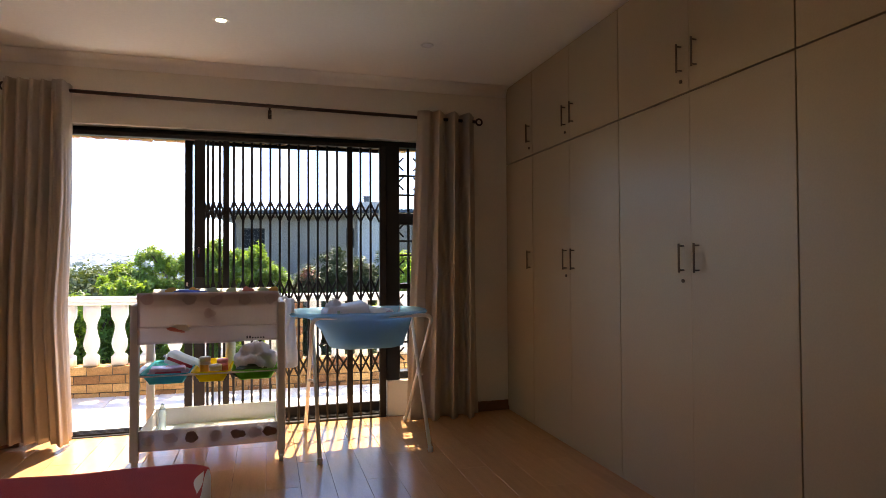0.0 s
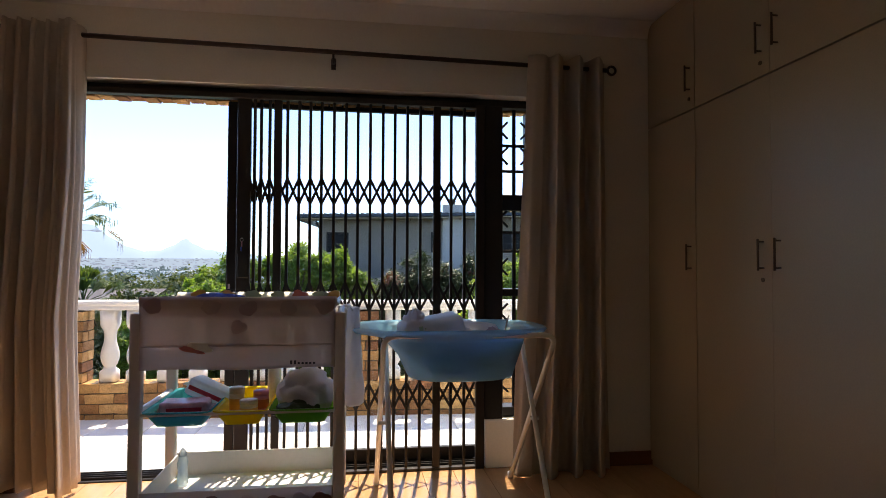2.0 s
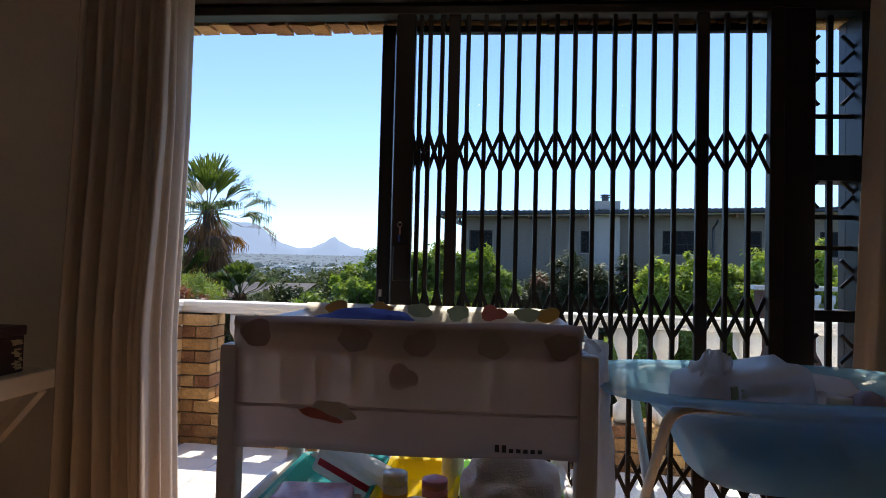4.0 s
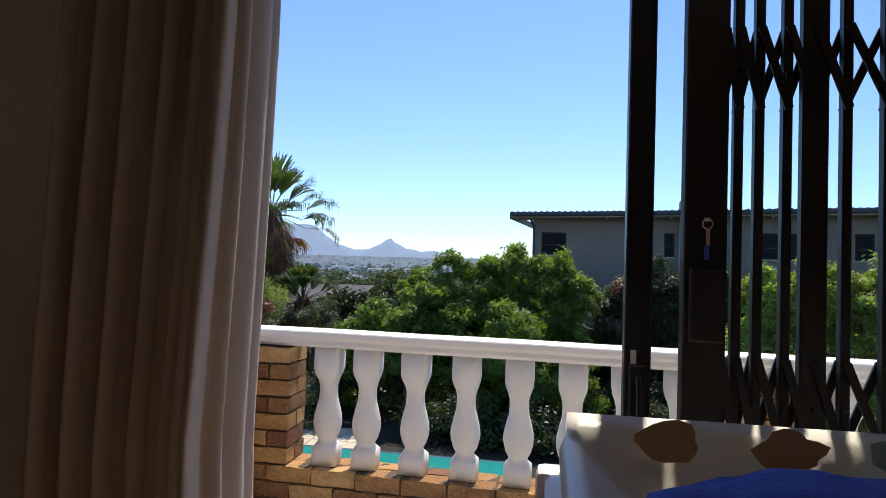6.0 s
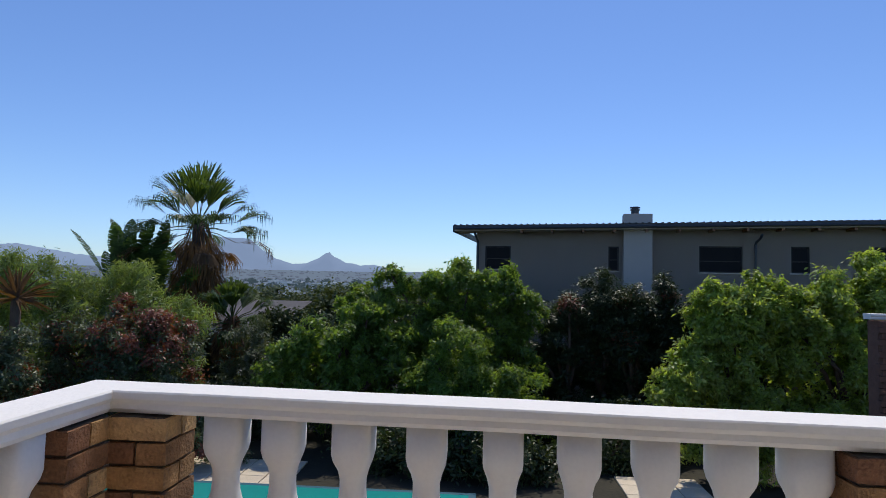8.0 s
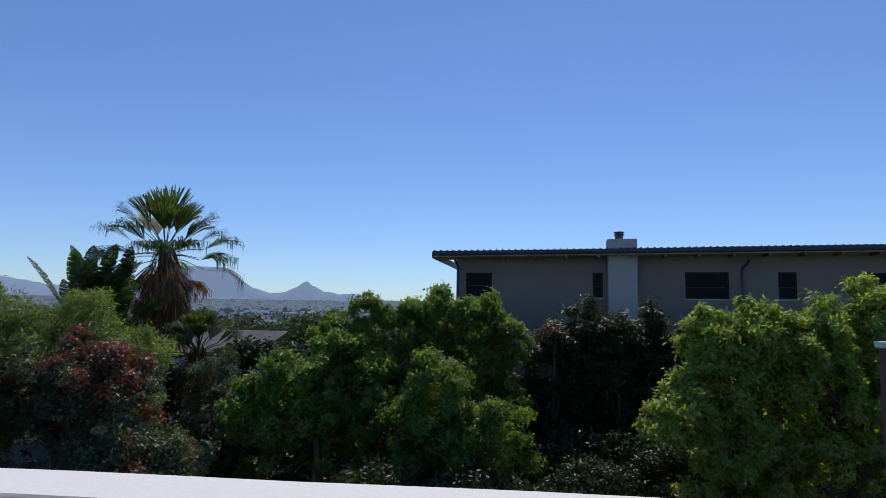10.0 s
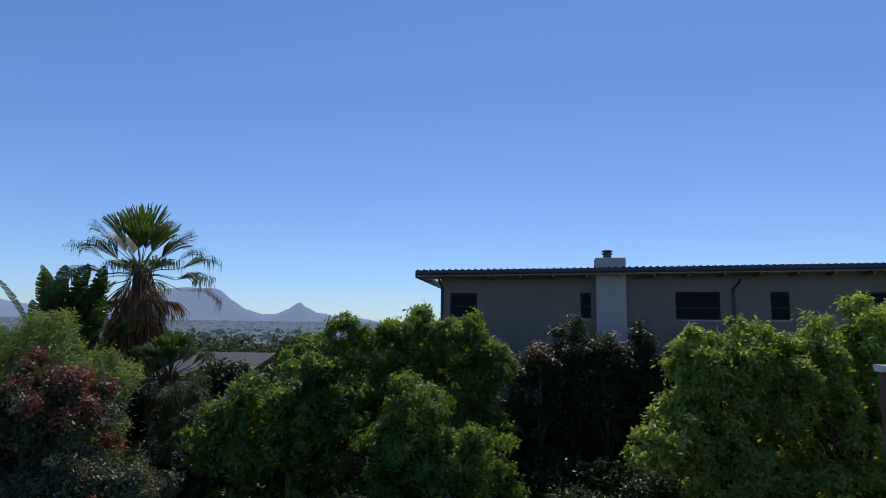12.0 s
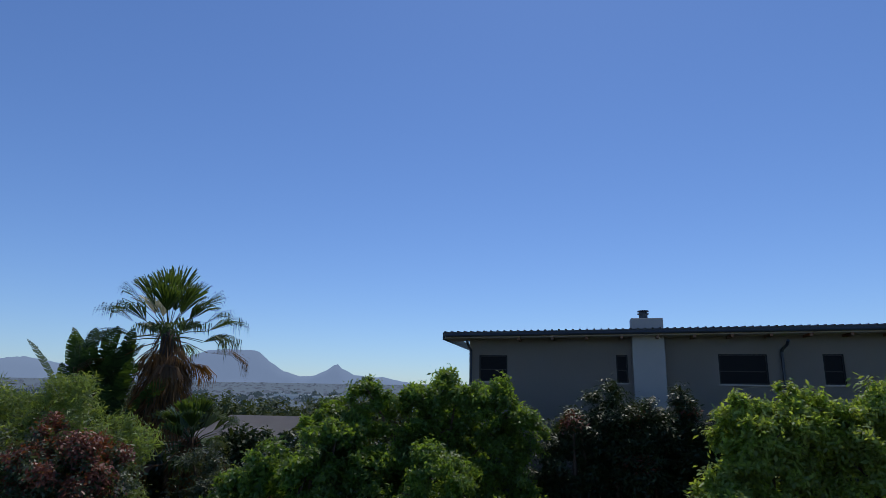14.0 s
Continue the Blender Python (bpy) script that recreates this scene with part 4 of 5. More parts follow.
part("heart_print", disc((-0.02, -0.1004, 0.06), 0.05, 0.001, 3.0, 0.9), M_MAUVE, kb)


# ---------------------------------------------------------------- balcony
BZ = -0.03
RY, RXL = 7.535, -2.10            # middle of the front railing at its corner, and of the side railing


def front(x):
    """Middle of the front railing, which runs slightly towards the house."""
    return RY - 0.06 * (x + 2.0)



structure("balcony_slab", box(-2.30, YO - 0.05, BZ - 0.25, 4.2, 7.72, BZ - 0.014), M_GROUT, "pale concrete balcony slab")
structure("facade_below", box(X0 - 0.2, YO - 0.25, -3.05, 6.0, YO - 0.06, -0.21), M_MORTAR, "house wall under the balcony")
RAIL_PROFILE = [(-0.092, 0.948), (0.092, 0.948), (0.097, 0.942), (0.096, 0.920), (0.080, 0.903), (0.084, 0.884), (0.074, 0.868), (-0.074, 0.868), (-0.084, 0.884), (-0.080, 0.903), (-0.096, 0.920), (-0.097, 0.942)]


def coping(a, b, along_x, z=0.0):
    bm = bmesh.new()
    steps = max(2, int(abs(b[0] - a[0]) + abs(b[1] - a[1])) * 4)
    rings = []
    for i in range(steps + 1):
        t = i / steps
        x, y = a[0] + (b[0] - a[0]) * t, a[1] + (b[1] - a[1]) * t
        w = 0.003 * noise.noise(Vector((x * 3, y * 3, 0)))
        rings.append([bm.verts.new((x, y + p, q + w + z) if along_x else (x + p, y, q + w + z)) for p, q in RAIL_PROFILE])
    n = len(RAIL_PROFILE)
    for p, q in zip(rings, rings[1:]):
        for k in range(n):
            bm.faces.new((p[k], p[(k + 1) % n], q[(k + 1) % n], q[k]))
    bm.faces.new(rings[0][::-1])
    bm.faces.new(rings[-1])
    bmesh.ops.recalc_face_normals(bm, faces=bm.faces)
    return bm


railing = thing("balcony_railing", "white painted masonry railing with a moulded coping", "railing")
part("coping", coping((RXL - 0.095, front(RXL)), (4.2, front(4.2)), True), M_RAIL, railing, "white moulded coping")
part("coping", coping((RXL, YO), (RXL, RY - 0.086), False), M_RAIL, railing, "white moulded coping of the side railing")


def baluster_mesh():
    """Square block ends with a turned pear-shaped body between."""
    h0, h1 = 0.268, 0.866
    H = h1 - h0
    rows = [(0.066, 0.0, 1), (0.066, 0.115, 1), (0.060, 0.128, 0.8), (0.048, 0.150, 0.3), (0.046, 0.168, 0), (0.060, 0.200, 0), (0.071, 0.250, 0), (0.074, 0.285, 0),
            (0.071, 0.330, 0), (0.060, 0.390, 0), (0.050, 0.440, 0), (0.0465, 0.490, 0), (0.047, 0.535, 0), (0.054, 0.575, 0.2), (0.066, 0.620, 0.7), (0.068, 0.655, 1), (0.068, 0.80, 1)]
    bm = bmesh.new()
    rings = []
    for r, f, sq in rows:
        z = h0 + H * f / 0.80
        ring = []
        for k in range(24):
            a = k * math.tau / 24 + math.pi / 24
            c, s = math.cos(a), math.sin(a)
            q = 1 / max(abs(c), abs(s))
            m = r * (1 + (q - 1) * sq * 0.93)
            ring.append(bm.verts.new((c * m, s * m, z)))
        rings.append(ring)
    for a, b in zip(rings, rings[1:]):
        for k in range(24):
            bm.faces.new((a[k], a[(k + 1) % 24], b[(k + 1) % 24], b[k]))
    bm.faces.new(rings[0][::-1])
    bm.faces.new(rings[-1])
    return mesh_of(bm, "baluster", M_RAIL, True)


BAL = baluster_mesh()
P2 = 0.415
bal_x = [-1.613, -1.401, -1.146, -0.888, -0.628, -0.378, -0.134, 0.102, 0.325]
bal_x += [P2 + 0.222 + 0.13 + 0.247 * k for k in range(9)] + [3.21 + 0.13 + 0.247 * k for k in range(3)]
for x in bal_x:
    o = new("baluster", BAL)
    o.location = (x, front(x), 0)
    o.rotation_euler = (0, 0, random.uniform(-0.05, 0.05))
    o.parent = railing
for y in (6.10, 6.36, 6.62, 6.87, 7.10):
    o = new("baluster", BAL)
    o.location = (RXL, y, 0)
    o.parent = railing

# bricks: shared rough meshes
BL, BH, BW = 0.222, 0.075, 0.106


def brick_mesh(length, seed, rough=0.0065, mat=M_BRICK):
    bm = box(-length / 2, -BW / 2, -BH / 2, length / 2, BW / 2, BH / 2)
    long_edges = [e for e in bm.edges if abs(e.verts[0].co.x - e.verts[1].co.x) > 0.01]
    bmesh.ops.subdivide_edges(bm, edges=long_edges, cuts=3 if length > 0.15 else 2)
    lumpy(bm, rough, 31, seed)
    return mesh_of(bm, "brick", mat)


STRETCH = [brick_mesh(BL, k * 3.7) for k in range(4)]
HEAD = [brick_mesh(0.106, 40 + k * 3.1) for k in range(3)]
DARK, DARK_HEAD = [brick_mesh(0.31, 3.3, mat=M_SHADEBRICK)], [brick_mesh(0.15, 5.1, mat=M_SHADEBRICK)]
BRICKS = []


def lay(parent, x, y, z, turn, kind, proud=0.0):
    """Remember a brick; they are linked last in the file."""
    BRICKS.append((parent, x, y, z, turn, random.choice(HEAD if kind == "h" else STRETCH)))


def pier(px, py, z0, z1, label):
    t = thing("brick_pier", label, "brick pier", "balcony piers")
    part("mortar_core", box(px - 0.098, py - 0.098, z0, px + 0.098, py + 0.098, z1 - 0.002), M_MORTAR, t)
    n = int((z1 - z0 + 0.02) / 0.085)
    for c in range(n):
        z = z1 - 0.0425 - c * 0.085
        if c % 2 == 0:
            for s in (-1, 1):
                lay(t, px, py + s * 0.058, z, 0, "s")
        else:
            for s in (-1, 1):
                lay(t, px + s * 0.058, py, z, 90, "s")
    return t


pier(-1.905, front(-1.905), -0.03, 0.862, "yellow brown rough face brick corner pier of the balcony")
pier(-2.112, RY - 0.215, -0.03, 0.862, "yellow brown rough face brick corner pier of the balcony")
pier(P2 + 0.111, front(P2 + 0.111), -0.03, 0.862, "yellow brown rough face brick pier of the balcony")
pier(3.10, front(3.10), -0.03, 0.862, "yellow brown rough face brick pier of the balcony")
plinth = thing("railing_plinth", "low brown face brick wall under the balcony balusters", "brick wall")
core = box(-2.25, -0.098, BZ - 0.2, 4.2, 0.098, 0.262)
for v in core.verts:
    v.co.y += front(v.co.x)
part("mortar_core", core, M_MORTAR, plinth)
part("mortar_core", box(RXL - 0.098, YO, BZ - 0.2, RXL + 0.098, RY - 0.1, 0.262), M_MORTAR, plinth)
for c in range(4):
    z = 0.2255 - c * 0.085
    x = -2.0 + (0.116 if c % 2 else 0)
    while x < 4.1:
        lay(plinth, x, front(x) - 0.058, z, 0, "s")
        if c == 0:
            lay(plinth, x, front(x) + 0.058, z, 0, "s")
        x += 0.232
    y = 6.08 + (0.116 if c % 2 else 0)
    while y < 7.4:
        lay(plinth, RXL + 0.058, y, z, 90, "s")
        y += 0.232
# brick jamb and brick lintel of the door opening
jamb = thing("brick_jamb", "rough yellow brown face brick reveal at the door opening", "brick wall")
JX = -1.255
part("mortar_core", box(X0 - 0.1, 5.817, -0.2, JX - 0.014, YO - 0.012, ZC), M_MORTAR, jamb)
for c in range(33):
    z = 0.02 + c * 0.085
    if c % 2:
        lay(jamb, JX - 0.053 + random.uniform(-0.010, 0.008), YO - 0.053, z, 0, "h")
        lay(jamb, JX - 0.225, YO - 0.053, z, 0, "s")
    else:
        lay(jamb, JX - 0.111 + random.uniform(-0.010, 0.008), YO - 0.053, z, 0, "s")
lintel = thing("brick_lintel", "course of upright face bricks over the door opening", "brick lintel")
part("mortar_core", box(JX - 0.0139, YO - 0.108, 2.262, OX1 + 0.2, YO - 0.02, 2.60), M_MORTAR, lintel)
x = JX + 0.03
while x < OX1 + 0.2:
    BRICKS.append((lintel, x, YO - 0.053, 2.357 + random.uniform(-0.006, 0.004), (0, 90), random.choice(STRETCH)))
    x += 0.085
# balcony tiles
tile_mesh = mesh_of(box(-0.1965, -0.1965, -0.014, 0.1965, 0.1965, 0.0, 0.002), "tile", M_TILE)
balcony_floor = structure("balcony_floor", box(-2.1, YO - 0.02, BZ - 0.0139, 4.15, 7.45, BZ - 0.006), M_GROUT, "pale tiled balcony floor")

# the other terrace of the house, further along
ter = thing("terrace_wall", "brown brick terrace wall with a white coping and balusters", "terrace wall")
part("wall", box(4.90, 14.42, -3.0, 9.8, 14.58, 0.30), M_SHADEBRICK, ter)
part("pier", box(4.84, 14.38, -3.0, 5.16, 14.62, 0.95), M_SHADEBRICK, ter)
for c in range(22):
    z = 0.91 - c * 0.085
    for k in range(2):
        BRICKS.append((ter, 4.884 + 0.232 * k if c % 2 else 5.00, 14.355, z, 0, (DARK_HEAD if c % 2 else DARK)[0]))
        if not c % 2:
            break
o = part("coping", coping((0, 0), (5.1, 0), True, 0.10), M_RAIL, ter)
o.location = (4.76, 14.5, 0)
for k in range(18):
    o = new("baluster", BAL)
    o.location = (5.34 + 0.247 * k, 14.5, 0.03)
    o.parent = ter

# ---------------------------------------------------------------- garden, pool, neighbours
GZ = -3.0


def ground_z(x, y):
    d = max(0.0, y - 46)
    z = GZ - 14 * (1 - math.exp(-d / 170)) - 26 * (1 - math.exp(-d / 700))
    return z + 0.026 * max(0.0, y - 320)


bm = bmesh.new()
ys = [-60, -20, 0, 8, 14, 20, 26, 32, 40, 48, 60, 80, 110, 150, 200, 280, 400, 560, 800, 1100, 1500, 2100, 3000, 4600]
xs = [-4600, -2600, -1500, -800, -400, -200, -100, -60, -40, -25, -15, -5, 5, 15, 25, 40, 60, 100, 200, 400, 800, 1500, 2600, 4600]
grid = [[bm.verts.new((x, y, ground_z(x, y))) for y in ys] for x in xs]
for i in range(len(xs) - 1):
    for j in range(len(ys) - 1):
        bm.faces.new((grid[i][j], grid[i + 1][j], grid[i + 1][j + 1], grid[i][j + 1]))
structure("ground", bm, M_LAWN, "dry garden ground running out to the plain")
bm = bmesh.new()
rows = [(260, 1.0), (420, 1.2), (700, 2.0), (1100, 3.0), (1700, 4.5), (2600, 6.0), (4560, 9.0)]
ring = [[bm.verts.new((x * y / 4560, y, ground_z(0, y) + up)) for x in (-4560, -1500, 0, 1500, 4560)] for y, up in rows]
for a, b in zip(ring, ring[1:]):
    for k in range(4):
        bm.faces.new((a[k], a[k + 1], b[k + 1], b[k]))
structure("plain", bm, M_PLAIN, "blue grey plain of the town with haze put into its colour")
pool = thing("swimming_pool", "garden swimming pool with green water and a dark tiled rim", "swimming pool", "", (-5.2, 16.1, GZ))
part("rim", box(-4.4, -1.9, -0.02, 4.4, 1.9, 0.09, 0.01), M_POOLRIM, pool)
part("water", sheet(lambda u, v: Vector((-4.25 + 8.5 * u, -1.75 + 3.5 * v, 0.096 + 0.004 * noise.noise(Vector((u * 14, v * 8, 0))))), 40, 20), M_WATER, pool, "still green blue water", True)
slab_mesh = mesh_of(box(-0.29, -0.29, 0, 0.29, 0.29, 0.05, 0.008), "slab", M_PAVE)
# The second patch's pale stone also stands for sun patches under the trees.
for word, px, py, nx, ny in (("sandy", -9.3, 18.3, 8, 3), ("sun-dappled", 2.6, 18.2, 3, 3)):
    pav = thing("pool_paving", "strip of %s pale stone paving beside the pool" % word, "paving", "garden paving", (px, py, GZ))
    for i in range(nx):
        for j in range(ny):
            o = new("slab", slab_mesh)
            o.location = (i * 0.6, j * 0.6, random.uniform(-0.004, 0.004))
            o.parent = pav

# neighbouring house, turned a little towards the garden
house = thing("neighbour_house", "long grey plastered two-storey house with a dark sheet metal roof", "house", "", (-1.03, 27.0, 0))
house.rotation_euler = (0, 0, radians(-8))
WINS = ((0.32, 1.22, 1.87, 2.69), (4.54, 4.88, 1.88, 2.71), (7.44, 8.77, 1.88, 2.75), (10.21, 10.76, 1.90, 2.76), (12.6, 13.6, 1.88, 2.76))
us = sorted({0.0, 18.0, *[w[0] for w in WINS], *[w[1] for w in WINS]})
zs = sorted({GZ, 3.37, *[w[2] for w in WINS], *[w[3] for w in WINS]})
bm = bmesh.new()
g = [[bm.verts.new((u, 0.0, z)) for z in zs] for u in us]
for i in range(len(us) - 1):
    for j in range(len(zs) - 1):
        uc, zc = (us[i] + us[i + 1]) / 2, (zs[j] + zs[j + 1]) / 2
        if not any(w[0] < uc < w[1] and w[2] < zc < w[3] for w in WINS):
            bm.faces.new((g[i][j], g[i + 1][j], g[i + 1][j + 1], g[i][j + 1]))
bmesh.ops.solidify(bm, geom=bm.faces[:], thickness=-0.12)
for v in bm.verts:
    v.co.z += 0.0135 * v.co.x if v.co.z > 3.1 else 0
rear = box(0.0, 0.14, GZ, 18, 6.5, 3.36)
for v in rear.verts:
    v.co.z += 0.0135 * v.co.x if v.co.z > 3.1 else 0
part("rear_wall", rear, M_HOUSE, house)
part("wall", bm, M_HOUSE, house, "grey plastered wall")
for u0, u1, z0, z1 in WINS:
    w = part("window", box(u0 + 0.03, 0.085, z0 + 0.03, u1 - 0.03, 0.10, z1 - 0.03), M_WIN, house, "dark window pane")
    bm = box(u0, 0.05, z0, u0 + 0.04, 0.11, z1)
    box(u1 - 0.04, 0.05, z0, u1, 0.11, z1, bm=bm)
    box(u0 + 0.04, 0.05, z0, u1 - 0.04, 0.11, z0 + 0.04, bm=bm)
    box(u0 + 0.04, 0.05, z1 - 0.04, u1 - 0.04, 0.11, z1, bm=bm)
    box(u0 + 0.04, 0.055, z0 + 0.36, u1 - 0.04, 0.105, z0 + 0.39, bm=bm)
    part("window_frame", bm, M_ALU, w)
    part("window_sill", box(u0 - 0.04, -0.03, z0 - 0.05, u1 + 0.04, 0.05, z0, 0.004), M_HOUSE, w)
SLOPE = 0.0135  # the eaves rise along the house


def sloped(bm):
    for v in bm.verts:
        v.co.z += SLOPE * v.co.x
    return bm


bm = bmesh.new()
nr = 280
top, bot = [], []
for i in range(nr * 4 + 1):
    u = -0.74 + 19.4 * i / (nr * 4)
    rib = 0.035 if i % 12 in (4, 5, 6) else (0.0)
    top.append((bm.verts.new((u, -0.74, 3.355 + rib + SLOPE * u)), bm.verts.new((u, 7.0, 3.75 + rib + SLOPE * u))))
for a, b in zip(top, top[1:]):
    bm.faces.new((a[0], b[0], b[1], a[1]))
part("roof", bm, M_ROOF, house, "dark ribbed sheet metal roof")
part("fascia", sloped(box(-0.72, -0.70, 3.235, 18.6, -0.66, 3.352, 0.004)), M_ROOF, house)
part("soffit", sloped(box(-0.68, -0.66, 3.17, 18.6, 0.5, 3.215)), M_HOUSE, house)
part("verge", box(-0.74, -0.66, 3.12, -0.69, 6.9, 3.34, 0.004), M_ROOF, house)
bm = tube(arc([(-0.60, -0.745, 3.25), (9.1, -0.745, 3.25), (18.5, -0.745, 3.25)], 0.02), 0.045, sides=8)
sloped(bm)
part("gutter", bm, M_ROOF, house)
for u in (0.06, 9.15):
    part("downpipe", tube(arc([(u, -0.74, 3.08), (u, -0.60, 2.98), (u, -0.06, 2.86), (u, -0.06, GZ)], 0.08), 0.042, sides=8), M_ROOF, house)
for k in range(16):
    part("rafter_end", sloped(box(1.6 + k * 1.02, -0.62, 3.09, 1.68 + k * 1.02, 0.0, 3.17)), M_SKIRT, house)
ch = part("chimney", box(5.01, -0.34, GZ, 5.93, 0.30, 3.79, 0.01), M_CHIM, house, "paler plastered chimney breast")
bm = turned([(0.13, 3.79), (0.13, 3.93), (0.17, 3.935), (0.17, 3.965), (0.12, 3.97), (0.12, 4.01), (0.18, 4.015), (0.16, 4.05)], sides=16, at=(5.40, -0.02, 0))
part("flue", bm, M_ROOF, ch, "steel flue with a cowl")


# ---------------------------------------------------------------- plants
def leaf_mesh(name, clumps, count, size, mat, rng, spread=0.16, per=70, up=0.35, slim=0.5, droop=0.15):
    """Leaves in many small bunches on the shells of ellipsoid clumps (x, y, z, rx, ry, rz)."""
    vol = np.array([(c[3] * c[4] + c[4] * c[5] + c[3] * c[5]) * (c[6] if len(c) > 6 else 1.0) for c in clumps])
    share = vol / vol.sum()
    verts, base = [], []
    for c, s in zip(clumps, share):
        nb = max(3, int(count * s / per))
        d = rng.normal(size=(nb, 3))
        d /= np.linalg.norm(d, axis=1)[:, None]
        r = 1.0 - 0.5 * rng.random(nb) ** 1.4 + 0.16 * np.abs(rng.normal(size=nb)) * (rng.random(nb) < 0.4)
        cen = np.array(c[:3]) + d * r[:, None] * np.array(c[3:6])
        m = rng.integers(int(per * 0.5), int(per * 1.5), size=nb)
        idx = np.repeat(np.arange(nb), m)
        n = len(idx)
        sp = spread * (0.4 + 0.9 * rng.random(nb))[idx][:, None]
        pos = cen[idx] + rng.normal(size=(n, 3)) * sp * np.array([1, 1, 0.9])
        nor = d[idx] * 0.55 + rng.normal(size=(n, 3)) * 0.42
        nor[:, 2] += up
        nor /= np.linalg.norm(nor, axis=1)[:, None]
        out = np.cross(nor, rng.normal(size=(n, 3)))
        out /= np.linalg.norm(out, axis=1)[:, None]
        out[:, 2] -= droop
        out /= np.linalg.norm(out, axis=1)[:, None]
        side = np.cross(out, nor)
        side /= np.linalg.norm(side, axis=1)[:, None]
        L = size * (0.6 + 0.8 * rng.random(n))[:, None]
        W = L * slim
        tip = pos + out * L
        mid = pos + out * L * 0.5
        quad = np.stack([pos, mid + side * W * 0.5 + nor * W * 0.18, tip, mid - side * W * 0.5 + nor * W * 0.18], axis=1)
        verts.append(quad.reshape(-1, 3))
    v = np.concatenate(verts)
    n = len(v) // 4
    me = bpy.data.meshes.new(name)
    me.vertices.add(len(v))
    me.vertices.foreach_set("co", v.astype(np.float32).ravel())
    me.loops.add(n * 4)
    me.loops.foreach_set("vertex_index", np.arange(n * 4, dtype=np.int32))
    me.polygons.add(n)
    me.polygons.foreach_set("loop_start", np.arange(0, n * 4, 4, dtype=np.int32))
    me.update(calc_edges=True)
    me.validate()
    me.materials.append(mat)
    return me


def shrub(name, label, category, clumps, count, size, mat, seed, base=None, spread=0.16, slim=0.42, up=0.35, stems=5, second=None):
    """A tree or bush: tapered stems, limbs to the clumps and a crown of leaves."""
    rng = np.random.default_rng(seed)
    rnd = random.Random(seed)
    bx = base[0] if base else sum(c[0] for c in clumps) / len(clumps)
    by = base[1] if base else sum(c[1] for c in clumps) / len(clumps)
    t = thing(name, label, category, "", (bx, by, GZ))
    bm = bmesh.new()
    trunk_top = Vector((0, 0, min(1.3, 0.35 * max(c[2] - GZ for c in clumps))))
    tube([(0, 0, -0.1), (0.03, 0.02, trunk_top.z * 0.5), trunk_top], [0.16, 0.12, 0.10], bm, 8)
    part("trunk", bm, M_BARK, t, "", True)
    for c in clumps[:stems + 4]:
        e = Vector((c[0] - bx, c[1] - by, c[2] - GZ))
        w = trunk_top.lerp(e, 0.5) + Vector((rnd.uniform(-.25, .25), rnd.uniform(-.25, .25), 0.2))
        part("limb", tube([trunk_top * 0.8, w, e, e + Vector((rnd.uniform(-.3, .3), rnd.uniform(-.3, .3), c[5] * 0.7))], [0.07, 0.045, 0.022, 0.008], None, 6), M_BARK, t, "", True)
    local = [(c[0] - bx, c[1] - by, c[2] - GZ, *c[3:]) for c in clumps]
    o = new("crown", leaf_mesh("crown", local, count, size, mat, rng, spread, up=up, slim=slim))
    o.parent = t
    if second:
        pick = [local[i] for i in second[1]]
        o = new("crown", leaf_mesh("crown", pick, second[2], size, second[0], rng, spread, up=up, slim=slim))
        o.parent = t
        tagged(o, second[3])
    return t


def crown(seed, bodies, n, r0, r1):
    """Leaf clumps set over the outsides of some large bodies, and a thinner core inside each."""
    rnd = random.Random(seed)
    out = []
    area = [b[3] * b[5] for b in bodies]
    for b, a in zip(bodies, area):
        m = max(4, int(n * a / sum(area)))
        for k in range(m):
            d = Vector((rnd.gauss(0, 1), rnd.gauss(0, 1) - 0.25, rnd.gauss(0, 1) + 0.75)).normalized()
            q = rnd.uniform(0.72, 1.16)
            r = rnd.uniform(r0, r1)
            out.append((b[0] + d.x * b[3] * q, b[1] + d.y * b[4] * q, b[2] + d.z * b[5] * q, r * rnd.uniform(0.9, 1.35), r, r * rnd.uniform(0.6, 0.95)))
    rnd.shuffle(out)
    return out + [(*b[:3], b[3] * 0.74, b[4] * 0.72, b[5] * 0.76, 0.35) for b in bodies]


# bright green tree in the middle
shrub("green_tree", "dense bright green broad-leaved tree with an uneven crown", "tree",
      crown(3, [(-1.3, 22.6, -1.0, 1.9, 1.0, 1.6), (-3.1, 22.4, 0.95, 0.46, 0.45, 0.85), (-2.2, 22.5, 0.75, 0.55, 0.5, 0.8), (-1.2, 22.5, 1.0, 0.62, 0.55, 0.9), (-0.3, 22.4, 0.75, 0.7, 0.6, 0.85), (0.5, 22.6, 0.45, 0.55, 0.55, 0.8), (-4.1, 22.2, 0.15, 0.6, 0.6, 0.95)], 230, 0.10, 0.27),
      96000, 0.105, M_LEAF_A, 11, spread=0.07)
shrub("green_bush", "rounded green bush with small leaves", "bush",
      crown(4, [(-4.7, 21.3, -1.3, 1.4, 1.1, 1.75), (-3.8, 21.5, -0.7, 0.9, 0.8, 1.35), (-5.6, 21.0, -1.7, 0.9, 0.9, 1.35), (-3.0, 21.4, -1.6, 0.9, 0.8, 1.5)], 150, 0.12, 0.27),
      56000, 0.12, M_LEAF_A, 12, spread=0.065)
